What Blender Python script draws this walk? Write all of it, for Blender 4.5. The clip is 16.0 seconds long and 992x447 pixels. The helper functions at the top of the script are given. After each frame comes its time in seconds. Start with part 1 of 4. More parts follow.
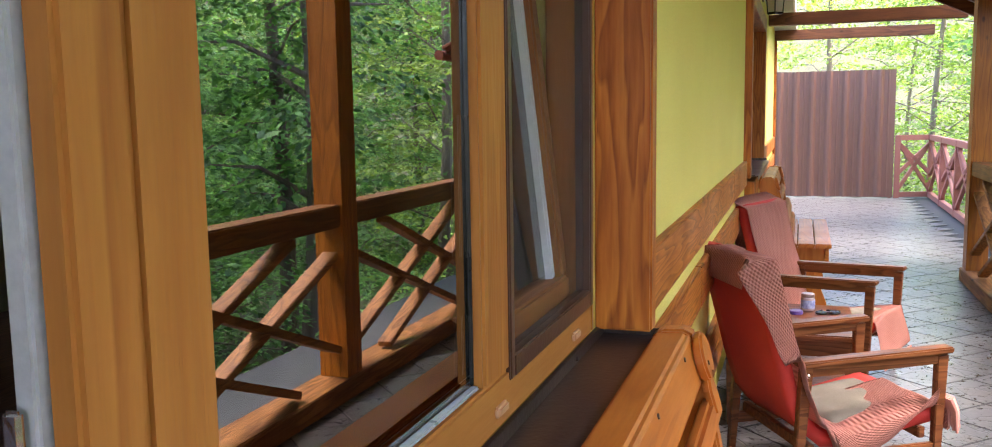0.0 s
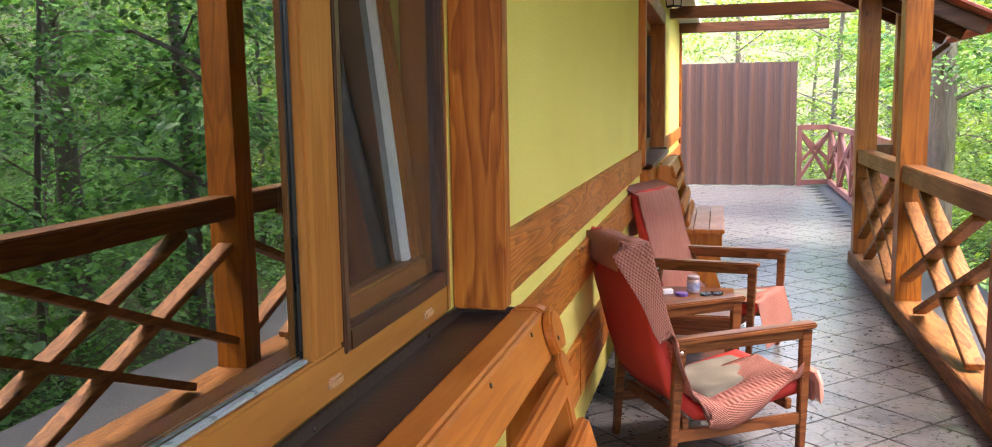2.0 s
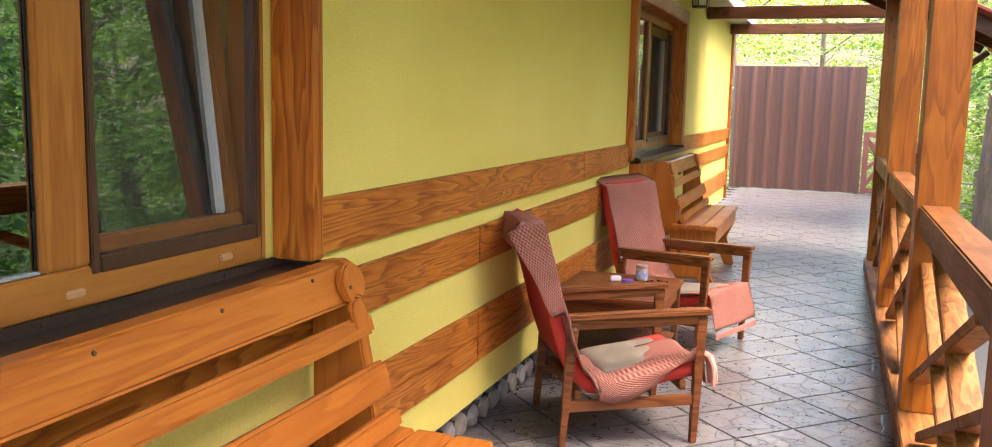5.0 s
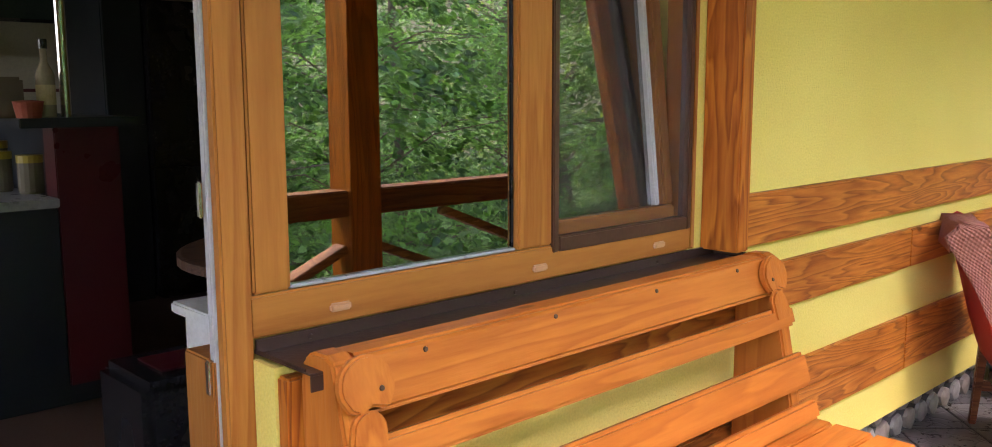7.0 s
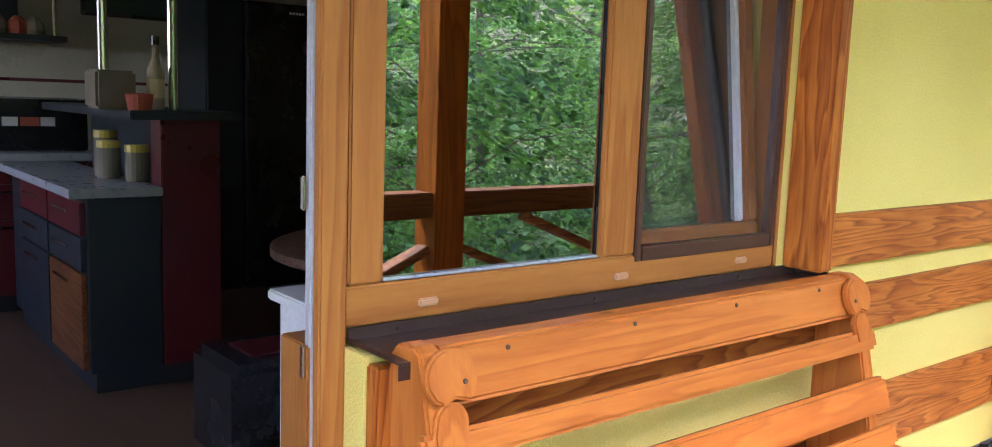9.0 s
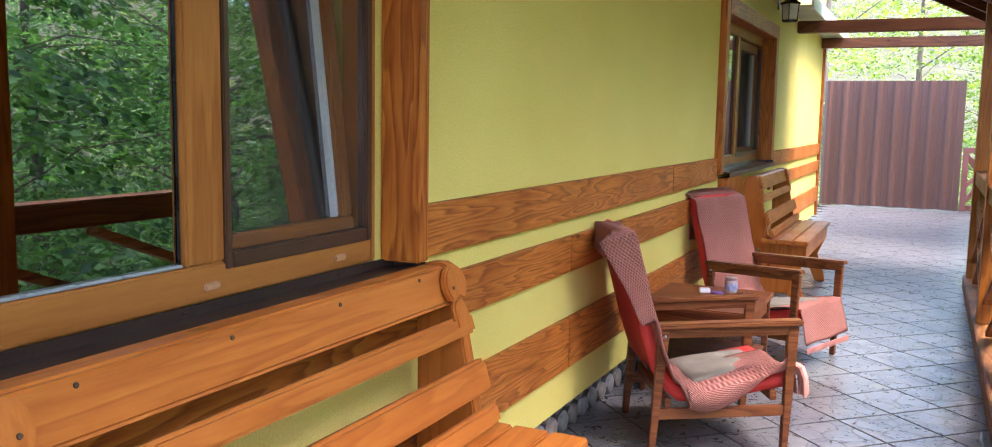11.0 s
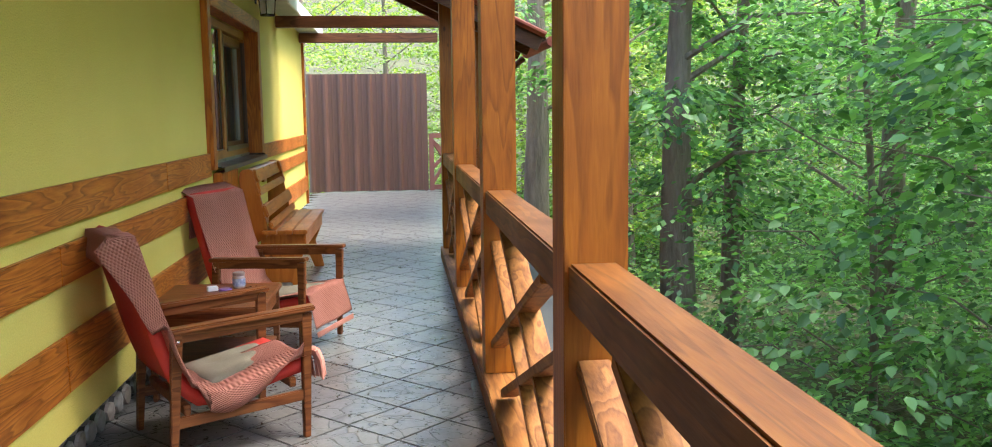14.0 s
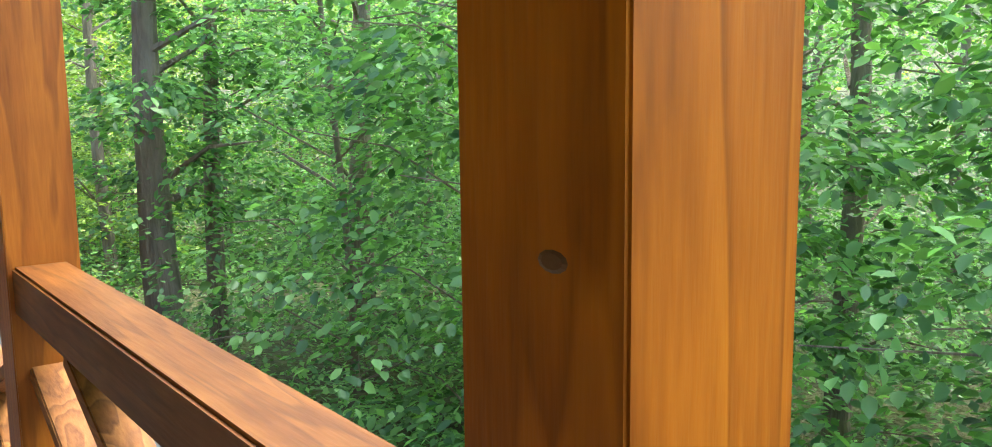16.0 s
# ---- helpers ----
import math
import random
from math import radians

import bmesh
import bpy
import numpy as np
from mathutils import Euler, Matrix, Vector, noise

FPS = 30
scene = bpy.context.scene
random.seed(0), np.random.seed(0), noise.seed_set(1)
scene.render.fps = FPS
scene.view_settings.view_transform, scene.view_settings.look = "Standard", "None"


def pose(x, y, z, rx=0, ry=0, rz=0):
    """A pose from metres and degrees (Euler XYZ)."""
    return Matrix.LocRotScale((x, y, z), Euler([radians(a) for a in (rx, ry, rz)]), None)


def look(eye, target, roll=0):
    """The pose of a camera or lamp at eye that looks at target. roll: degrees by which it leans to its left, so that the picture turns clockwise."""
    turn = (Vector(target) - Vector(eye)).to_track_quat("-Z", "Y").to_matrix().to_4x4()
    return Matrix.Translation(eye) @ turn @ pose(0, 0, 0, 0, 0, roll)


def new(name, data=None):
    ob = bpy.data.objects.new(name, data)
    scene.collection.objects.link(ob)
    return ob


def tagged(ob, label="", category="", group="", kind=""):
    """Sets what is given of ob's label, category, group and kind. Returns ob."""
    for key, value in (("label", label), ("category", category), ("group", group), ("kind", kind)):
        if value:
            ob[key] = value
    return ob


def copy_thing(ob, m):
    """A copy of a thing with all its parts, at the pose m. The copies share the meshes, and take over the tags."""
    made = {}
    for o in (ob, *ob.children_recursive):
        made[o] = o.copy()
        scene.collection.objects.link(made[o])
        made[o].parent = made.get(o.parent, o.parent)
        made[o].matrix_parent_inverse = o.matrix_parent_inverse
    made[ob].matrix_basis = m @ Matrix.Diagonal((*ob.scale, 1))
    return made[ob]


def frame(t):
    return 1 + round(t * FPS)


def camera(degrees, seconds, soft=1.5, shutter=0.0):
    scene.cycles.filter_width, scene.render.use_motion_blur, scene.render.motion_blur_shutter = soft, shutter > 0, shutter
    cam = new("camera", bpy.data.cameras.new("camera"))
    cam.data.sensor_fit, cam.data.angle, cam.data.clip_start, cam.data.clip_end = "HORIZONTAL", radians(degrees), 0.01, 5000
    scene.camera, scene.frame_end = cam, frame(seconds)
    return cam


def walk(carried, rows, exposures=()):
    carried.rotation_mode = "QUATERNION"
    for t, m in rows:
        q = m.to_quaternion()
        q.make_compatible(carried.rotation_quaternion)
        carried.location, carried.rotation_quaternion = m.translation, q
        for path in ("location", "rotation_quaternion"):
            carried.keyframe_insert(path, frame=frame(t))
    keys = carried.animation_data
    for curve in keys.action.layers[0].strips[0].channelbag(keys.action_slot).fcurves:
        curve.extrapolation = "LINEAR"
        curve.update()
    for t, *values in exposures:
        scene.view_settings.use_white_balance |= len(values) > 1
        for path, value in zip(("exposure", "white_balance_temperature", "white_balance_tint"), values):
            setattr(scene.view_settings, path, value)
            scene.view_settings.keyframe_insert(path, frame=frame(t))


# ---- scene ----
cam = camera(57.6, 16.0, soft=1.0)
PATH = [
    (0, (-0.016, -0.119, 1.559), (-0.652, 1.762, 1.321), -0.9),
    (0.5, (-0.011, -0.132, 1.561), (-0.566, 1.773, 1.312), -0.9),
    (1, (-0.006, -0.143, 1.558), (-0.507, 1.777, 1.310), -1.3),
    (1.5, (0.033, -0.149, 1.555), (-0.451, 1.775, 1.301), -1.4),
    (2, (0.164, -0.161, 1.549), (-0.312, 1.764, 1.290), -1.0),
    (2.5, (0.338, -0.164, 1.541), (-0.132, 1.758, 1.245), 1.1),
    (3, (0.467, -0.171, 1.530), (-0.107, 1.728, 1.271), 0.4),
    (3.5, (0.630, -0.158, 1.527), (-0.020, 1.718, 1.284), 1.3),
    (3.7, (0.686, -0.149, 1.530), (0.032, 1.724, 1.282), 1.6),
    (5.8, (1.110, -0.336, 1.510), (0.341, 1.489, 1.224), -0.1),
    (6, (1.096, -0.357, 1.515), (0.239, 1.427, 1.228), -0.1),
    (6.5, (1.085, -0.398, 1.527), (-0.118, 1.175, 1.244), -0.7),
    (7, (1.113, -0.439, 1.532), (-0.321, 0.925, 1.248), -0.2),
    (7.5, (1.135, -0.476, 1.533), (-0.416, 0.755, 1.252), 0.2),
    (8, (1.152, -0.493, 1.535), (-0.455, 0.665, 1.258), 0.4),
    (8.2, (1.151, -0.501, 1.534), (-0.455, 0.658, 1.259), 0.6),
    (10.3, (1.088, -0.460, 1.514), (-0.083, 1.143, 1.273), 2.2),
    (10.5, (1.070, -0.442, 1.505), (-0.000, 1.231, 1.267), 1.6),
    (11, (1.033, -0.377, 1.495), (0.177, 1.415, 1.260), 1.0),
    (11.5, (1.013, -0.344, 1.499), (0.348, 1.527, 1.262), 0.9),
    (12, (0.993, -0.340, 1.502), (0.466, 1.574, 1.265), 0.5),
    (12.5, (0.975, -0.350, 1.503), (0.507, 1.580, 1.268), 0.0),
    (13, (0.967, -0.361, 1.498), (0.668, 1.602, 1.263), -0.6),
    (13.5, (0.970, -0.371, 1.490), (0.961, 1.615, 1.248), -1.0),
    (14, (0.981, -0.370, 1.487), (1.190, 1.604, 1.243), -0.7),
    (14.5, (0.999, -0.371, 1.486), (1.430, 1.567, 1.244), -0.4),
    (15, (1.009, -0.392, 1.491), (1.707, 1.466, 1.244), -0.6),
    (15.5, (1.015, -0.465, 1.491), (1.948, 1.286, 1.243), -0.6),
    (16, (1.020, -0.557, 1.491), (2.230, 1.012, 1.218), -0.7),
]
EXPOSURES = [(0, 3.65, 6400, 20), (3.5, 3.6, 7000, 22), (6, 3.55, 7200, 26), (7, 3.8, 6900, 29), (8.2, 4.25, 5900, 32), (10.3, 3.65, 5900, 24), (12.5, 3.3, 6300, 20), (14, 3.1, 6400, 7), (16, 3.35, 6500, 2)]
walk(cam, [(t, look(eye, target, roll)) for t, eye, target, roll in PATH], EXPOSURES)

# ---- world, sun, exposure ----
world = bpy.data.worlds.new("sky")
scene.world = world
world.use_nodes = True
wn = world.node_tree
sky = wn.nodes.new("ShaderNodeTexSky")
sky.sky_type = 'NISHITA'
sky.sun_disc = False
SUN_UP, SUN_AZ = radians(64), radians(98)
sky.sun_elevation, sky.sun_rotation = SUN_UP, SUN_AZ
sky.dust_density = 2.0
wn.nodes["Background"].inputs["Strength"].default_value = 0.15
wn.links.new(sky.outputs[0], wn.nodes["Background"].inputs["Color"])
sun = new("sun", bpy.data.lights.new("sun", "SUN"))
sun.data.energy, sun.data.angle, sun.data.color = 1.1, radians(30), (1.0, 0.96, 0.90)
sun.matrix_world = look((0, 0, 0), (-math.sin(SUN_AZ) * math.cos(SUN_UP), -math.cos(SUN_AZ) * math.cos(SUN_UP), -math.sin(SUN_UP)))


# ---- materials ----
def material(name, rough=0.6, metal=0.0):
    m = bpy.data.materials.new(name)
    m.use_nodes = True
    b = m.node_tree.nodes["Principled BSDF"]
    b.inputs["Roughness"].default_value = rough
    b.inputs["Metallic"].default_value = metal
    return m, m.node_tree, b


def node(nt, kind, **values):
    n = nt.nodes.new(kind)
    for k, v in values.items():
        n.inputs[k].default_value = v
    return n


def ramp(nt, fac, stops):
    r = nt.nodes.new("ShaderNodeValToRGB")
    e = r.color_ramp.elements
    while len(e) < len(stops):
        e.new(0.5)
    for i, (p, c) in enumerate(stops):
        e[i].position, e[i].color = p, (*c, 1)
    nt.links.new(fac, r.inputs[0])
    return r.outputs[0]


def bump(nt, b, height, strength, distance=0.01):
    n = node(nt, "ShaderNodeBump", Strength=strength, Distance=distance)
    nt.links.new(height, n.inputs["Height"])
    nt.links.new(n.outputs[0], b.inputs["Normal"])


def mixc(nt, fac, a, c, mode="MIX"):
    n = nt.nodes.new("ShaderNodeMix")
    n.data_type, n.blend_type = "RGBA", mode
    if isinstance(fac, float):
        n.inputs[0].default_value = fac
    else:
        nt.links.new(fac, n.inputs[0])
    for v, i in ((a, 6), (c, 7)):
        if isinstance(v, tuple):
            n.inputs[i].default_value = (*v, 1)
        else:
            nt.links.new(v, n.inputs[i])
    return n.outputs[2]


def coords(nt, scale, space="Object"):
    tc = nt.nodes.new("ShaderNodeTexCoord")
    mp = nt.nodes.new("ShaderNodeMapping")
    mp.inputs["Scale"].default_value = scale
    nt.links.new(tc.outputs[space], mp.inputs[0])
    return mp.outputs[0]


def wood(name, light, mid, dark, axis="y", rough=0.38, ring=1.0, knots=True, wear=0.25):
    """Varnished softwood with growth rings, knots and uneven stain, grain along one axis."""
    m, nt, b = material(name, rough)
    b.inputs["Specular IOR Level"].default_value = 0.22
    k = "xyz".index(axis)
    s = [1.0, 1.0, 1.0]
    s[k] = 0.09
    co = coords(nt, s)
    info = nt.nodes.new("ShaderNodeObjectInfo")
    sh = nt.nodes.new("ShaderNodeVectorMath")
    sh.operation = "MULTIPLY_ADD"
    sh.inputs[1].default_value = (7.3, 3.1, 5.7)
    nt.links.new(info.outputs["Random"], sh.inputs[0])
    nt.links.new(co, sh.inputs[2])
    co = sh.outputs[0]
    n1 = node(nt, "ShaderNodeTexNoise", Scale=6.0, Detail=3.0, Distortion=0.4)
    nt.links.new(co, n1.inputs["Vector"])
    mul = nt.nodes.new("ShaderNodeMath")
    mul.operation = "MULTIPLY"
    mul.inputs[1].default_value = 16.0 * ring
    nt.links.new(n1.outputs[0], mul.inputs[0])
    fr = nt.nodes.new("ShaderNodeMath")
    fr.operation = "FRACT"
    nt.links.new(mul.outputs[0], fr.inputs[0])
    fine = node(nt, "ShaderNodeTexNoise", Scale=120.0, Detail=4.0)
    nt.links.new(co, fine.inputs["Vector"])
    rings = ramp(nt, fr.outputs[0], [(0.0, light), (0.45, mid), (0.86, dark), (1.0, light)])
    grain = ramp(nt, fine.outputs[0], [(0.3, dark), (0.65, light)])
    c = mixc(nt, 0.3, rings, grain)
    blot = node(nt, "ShaderNodeTexNoise", Scale=2.2, Detail=3.0)
    nt.links.new(coords(nt, (1, 1, 1)), blot.inputs["Vector"])
    f = nt.nodes.new("ShaderNodeMapRange")
    f.inputs[1].default_value, f.inputs[2].default_value, f.inputs[4].default_value = 0.42, 0.72, wear * 1.6
    nt.links.new(blot.outputs[0], f.inputs[0])
    c = mixc(nt, f.outputs[0], c, dark)
    if knots:
        ks = [5.0, 5.0, 5.0]
        ks[k] = 2.6
        vo = node(nt, "ShaderNodeTexVoronoi", Scale=1.0, Randomness=1.0)
        nt.links.new(coords(nt, ks), vo.inputs["Vector"])
        kf = nt.nodes.new("ShaderNodeMapRange")
        kf.inputs[1].default_value, kf.inputs[2].default_value, kf.inputs[3].default_value, kf.inputs[4].default_value = 0.04, 0.085, 0.85, 0.0
        nt.links.new(vo.outputs[0], kf.inputs[0])
        c = mixc(nt, kf.outputs[0], c, tuple(0.35 * v for v in dark))
    nt.links.new(c, b.inputs["Base Color"])
    rr = nt.nodes.new("ShaderNodeMapRange")
    rr.inputs[3].default_value, rr.inputs[4].default_value = rough - 0.1, rough + 0.18
    nt.links.new(blot.outputs[0], rr.inputs[0])
    nt.links.new(rr.outputs[0], b.inputs["Roughness"])
    bump(nt, b, fine.outputs[0], 0.25, 0.004)
    return m


def mottled(name, a, c, scale=4.0, rough=0.6, metal=0.0, fine_scale=90.0, relief=0.2, dist=0.003, stretch=(1, 1, 1)):
    m, nt, b = material(name, rough, metal)
    co = coords(nt, stretch)
    n1 = node(nt, "ShaderNodeTexNoise", Scale=scale, Detail=4.0)
    n2 = node(nt, "ShaderNodeTexNoise", Scale=fine_scale, Detail=3.0)
    nt.links.new(co, n1.inputs["Vector"])
    nt.links.new(co, n2.inputs["Vector"])
    col = ramp(nt, n1.outputs[0], [(0.3, a), (0.7, c)])
    col2 = mixc(nt, 0.12, col, ramp(nt, n2.outputs[0], [(0.35, tuple(v * 0.5 for v in a)), (0.65, tuple(min(1, v * 1.3) for v in c))]))
    nt.links.new(col2, b.inputs["Base Color"])
    rr = nt.nodes.new("ShaderNodeMapRange")
    rr.inputs[3].default_value, rr.inputs[4].default_value = max(0.02, rough - 0.1), rough + 0.1
    nt.links.new(n1.outputs[0], rr.inputs[0])
    nt.links.new(rr.outputs[0], b.inputs["Roughness"])
    bump(nt, b, n2.outputs[0], relief, dist)
    return m


ORANGE = ((0.55, 0.175, 0.022), (0.42, 0.112, 0.014), (0.20, 0.040, 0.006))
WOOD = {a: wood("stained_pine_" + a, *ORANGE, axis=a) for a in "xyz"}
BOARD = wood("wall_board_pine", (0.58, 0.205, 0.034), (0.45, 0.125, 0.018), (0.19, 0.040, 0.007), axis="y", ring=1.3)
POST = wood("post_pine", (0.41, 0.128, 0.009), (0.34, 0.097, 0.007), (0.18, 0.045, 0.003), axis="z", ring=0.6, wear=0.4)
RAILW = wood("rail_pine", (0.20, 0.076, 0.015), (0.14, 0.048, 0.009), (0.07, 0.022, 0.005), axis="y", ring=0.6, rough=0.42, wear=0.4)
BRACE = wood("brace_pine", (0.34, 0.145, 0.040), (0.25, 0.095, 0.023), (0.11, 0.036, 0.010), axis="y", ring=0.7, rough=0.5)
BENCH = wood("bench_pine", (0.53, 0.168, 0.026), (0.47, 0.140, 0.020), (0.36, 0.095, 0.013), axis="y", ring=0.5, rough=0.34)
BENCHZ = wood("bench_pine_upright", (0.53, 0.168, 0.026), (0.47, 0.140, 0.020), (0.36, 0.095, 0.013), axis="z", ring=0.5, rough=0.34)
CHAIRW = wood("teak_chair", (0.25, 0.088, 0.028), (0.18, 0.055, 0.017), (0.08, 0.022, 0.008), axis="x", ring=0.8, knots=False, rough=0.33)
DARKBEAM = wood("dark_beam", (0.20, 0.075, 0.03), (0.14, 0.05, 0.02), (0.07, 0.025, 0.012), axis="x", ring=0.7)
REDRAIL = mottled("red_brown_paint", (0.26, 0.085, 0.07), (0.32, 0.12, 0.10), 3, 0.5)
PVCY = wood("wood_grain_foil_level", (0.42, 0.165, 0.034), (0.37, 0.135, 0.026), (0.28, 0.090, 0.016), axis="y", ring=0.35, knots=False, rough=0.4, wear=0.1)
PVC = wood("wood_grain_foil", (0.42, 0.165, 0.034), (0.37, 0.135, 0.026), (0.28, 0.090, 0.016), axis="z", ring=0.35, knots=False, rough=0.4, wear=0.1)
NET = mottled("dark_brown_frame", (0.055, 0.024, 0.014), (0.085, 0.036, 0.02), 6, 0.35)
SILL = mottled("brown_sheet_metal", (0.040, 0.022, 0.016), (0.065, 0.036, 0.026), 3, 0.32, 0.3)
PLASTER = mottled("yellow_plaster", (0.66, 0.515, 0.105), (0.72, 0.575, 0.135), 1.3, 0.85, 0, 140, 0.55, 0.006)
WHITE = mottled("white_paint", (0.72, 0.71, 0.69), (0.80, 0.79, 0.77), 4, 0.4)
METAL = mottled("brown_corrugated_sheet", (0.110, 0.050, 0.036), (0.140, 0.064, 0.047), 2.0, 0.45, 0.0, 60, 0.1, 0.002, (1, 1, 0.1))
STEEL = mottled("polished_steel", (0.62, 0.62, 0.62), (0.7, 0.7, 0.7), 5, 0.15, 1.0)
RED = mottled("red_upholstery", (0.52, 0.030, 0.018), (0.62, 0.045, 0.025), 5, 0.8, 0, 400, 0.3, 0.002)
BEIGE = mottled("beige_cushion_cloth", (0.16, 0.13, 0.09), (0.22, 0.185, 0.13), 8, 0.9, 0, 300, 0.4, 0.003)
BLACK = mottled("black_gloss", (0.010, 0.010, 0.011), (0.017, 0.017, 0.019), 4, 0.25)
NAVY = mottled("dark_slate_panel", (0.010, 0.014, 0.019), (0.015, 0.020, 0.026), 4, 0.45)
MAROON = mottled("maroon_gloss_panel", (0.085, 0.010, 0.013), (0.11, 0.013, 0.017), 3, 0.3)
WORKTOP = mottled("grey_worktop", (0.30, 0.31, 0.32), (0.38, 0.39, 0.40), 20, 0.3)
DARKWOOD = wood("striped_dark_veneer", (0.17, 0.085, 0.05), (0.11, 0.05, 0.03), (0.05, 0.024, 0.016), axis="y", ring=2.2, knots=False, rough=0.4)
KWALL = mottled("cream_wall_paint", (0.55, 0.50, 0.38), (0.62, 0.57, 0.44), 2, 0.7)
KFLOOR = mottled("brown_kitchen_tile", (0.085, 0.044, 0.026), (0.13, 0.068, 0.042), 3, 0.45)
CURTAIN = mottled("grey_white_curtain", (0.50, 0.48, 0.44), (0.62, 0.60, 0.56), 6, 0.9)
REDTILE = mottled("red_roof_tile", (0.36, 0.07, 0.035), (0.48, 0.11, 0.06), 4, 0.7)
GROUND = mottled("forest_floor", (0.055, 0.042, 0.022), (0.10, 0.11, 0.035), 1.4, 0.95, 0, 12, 0.9, 0.08)
BARK = mottled("grey_brown_bark", (0.12, 0.088, 0.066), (0.26, 0.20, 0.155), 7, 0.95, 0, 26, 1.0, 0.04, (1, 1, 0.22))
GROUT = mottled("dark_grout", (0.035, 0.035, 0.036), (0.055, 0.054, 0.053), 6, 0.7)


def tile_material():
    """Stamped tile: flat cobble shapes with thin sunk joints, grey with brown and dark veins, satin glaze."""
    m, nt, b = material("cobble_relief_tile", 0.3)
    co = coords(nt, (1, 1, 1))
    info = nt.nodes.new("ShaderNodeObjectInfo")
    sh = nt.nodes.new("ShaderNodeVectorMath")
    sh.operation = "MULTIPLY_ADD"
    sh.inputs[1].default_value = (3.7, 9.1, 5.7)
    nt.links.new(info.outputs["Random"], sh.inputs[0])
    nt.links.new(co, sh.inputs[2])
    warp = node(nt, "ShaderNodeTexNoise", Scale=9.0, Detail=2.0)
    nt.links.new(sh.outputs[0], warp.inputs["Vector"])
    add = nt.nodes.new("ShaderNodeVectorMath")
    add.operation = "MULTIPLY_ADD"
    add.inputs[1].default_value = (0.06, 0.06, 0.0)
    nt.links.new(warp.outputs["Color"], add.inputs[0])
    nt.links.new(sh.outputs[0], add.inputs[2])
    edge = node(nt, "ShaderNodeTexVoronoi", Scale=7.0)
    edge.feature = "DISTANCE_TO_EDGE"
    nt.links.new(add.outputs[0], edge.inputs["Vector"])
    cell = node(nt, "ShaderNodeTexVoronoi", Scale=7.0)
    nt.links.new(add.outputs[0], cell.inputs["Vector"])
    tone = nt.nodes.new("ShaderNodeSeparateColor")
    nt.links.new(cell.outputs["Color"], tone.inputs[0])
    base = ramp(nt, tone.outputs[0], [(0.0, (0.075, 0.072, 0.072)), (0.45, (0.112, 0.109, 0.110)), (0.75, (0.130, 0.112, 0.095)), (1.0, (0.088, 0.085, 0.088))])
    vein = node(nt, "ShaderNodeTexNoise", Scale=22.0, Detail=6.0, Distortion=1.2)
    nt.links.new(sh.outputs[0], vein.inputs["Vector"])
    base = mixc(nt, 0.45, base, ramp(nt, vein.outputs[0], [(0.3, (0.06, 0.05, 0.045)), (0.52, (0.15, 0.138, 0.128)), (0.72, (0.28, 0.26, 0.24))]))
    joint = nt.nodes.new("ShaderNodeMapRange")
    joint.inputs[1].default_value, joint.inputs[2].default_value = 0.0, 0.042
    nt.links.new(edge.outputs[0], joint.inputs[0])
    base = mixc(nt, joint.outputs[0], (0.070, 0.066, 0.064), base)
    nt.links.new(base, b.inputs["Base Color"])
    rr = nt.nodes.new("ShaderNodeMapRange")
    rr.inputs[3].default_value, rr.inputs[4].default_value = 0.20, 0.40
    nt.links.new(vein.outputs[0], rr.inputs[0])
    nt.links.new(rr.outputs[0], b.inputs["Roughness"])
    bump(nt, b, joint.outputs[0], 0.5, 0.003)
    return m


TILE = tile_material()


def stone_material():
    m, nt, b = material("plinth_stone", 0.6)
    geo = nt.nodes.new("ShaderNodeObjectInfo")
    c = ramp(nt, geo.outputs["Random"], [(0.0, (0.16, 0.145, 0.13)), (0.35, (0.27, 0.25, 0.23)), (0.7, (0.24, 0.185, 0.14)), (1.0, (0.12, 0.115, 0.11))])
    n = node(nt, "ShaderNodeTexNoise", Scale=18.0, Detail=5.0)
    nt.links.new(coords(nt, (1, 1, 1)), n.inputs["Vector"])
    c = mixc(nt, 0.4, c, ramp(nt, n.outputs[0], [(0.3, (0.07, 0.06, 0.055)), (0.7, (0.36, 0.33, 0.30))]))
    nt.links.new(c, b.inputs["Base Color"])
    bump(nt, b, n.outputs[0], 0.5, 0.01)
    return m


STONE = stone_material()


def knit_material():
    """Chunky pink knit: rows of raised stitches along the sheet's own length and width."""
    m, nt, b = material("pink_knit", 0.95)
    tc = nt.nodes.new("ShaderNodeTexCoord")
    sep = nt.nodes.new("ShaderNodeSeparateXYZ")
    nt.links.new(tc.outputs["UV"], sep.inputs[0])
    h = None
    for axis, f in (("X", 300.0), ("Y", 300.0)):
        mu = nt.nodes.new("ShaderNodeMath")
        mu.operation = "MULTIPLY"
        mu.inputs[1].default_value = f
        nt.links.new(sep.outputs[axis], mu.inputs[0])
        si = nt.nodes.new("ShaderNodeMath")
        si.operation = "SINE"
        nt.links.new(mu.outputs[0], si.inputs[0])
        if h is None:
            h = si.outputs[0]
        else:
            pr = nt.nodes.new("ShaderNodeMath")
            pr.operation = "MULTIPLY"
            nt.links.new(h, pr.inputs[0])
            nt.links.new(si.outputs[0], pr.inputs[1])
            h = pr.outputs[0]
    n = node(nt, "ShaderNodeTexNoise", Scale=5.0, Detail=4.0)
    nt.links.new(coords(nt, (1, 1, 1)), n.inputs["Vector"])
    mr = nt.nodes.new("ShaderNodeMapRange")
    mr.inputs[1].default_value, mr.inputs[2].default_value = -1.0, 1.0
    nt.links.new(h, mr.inputs[0])
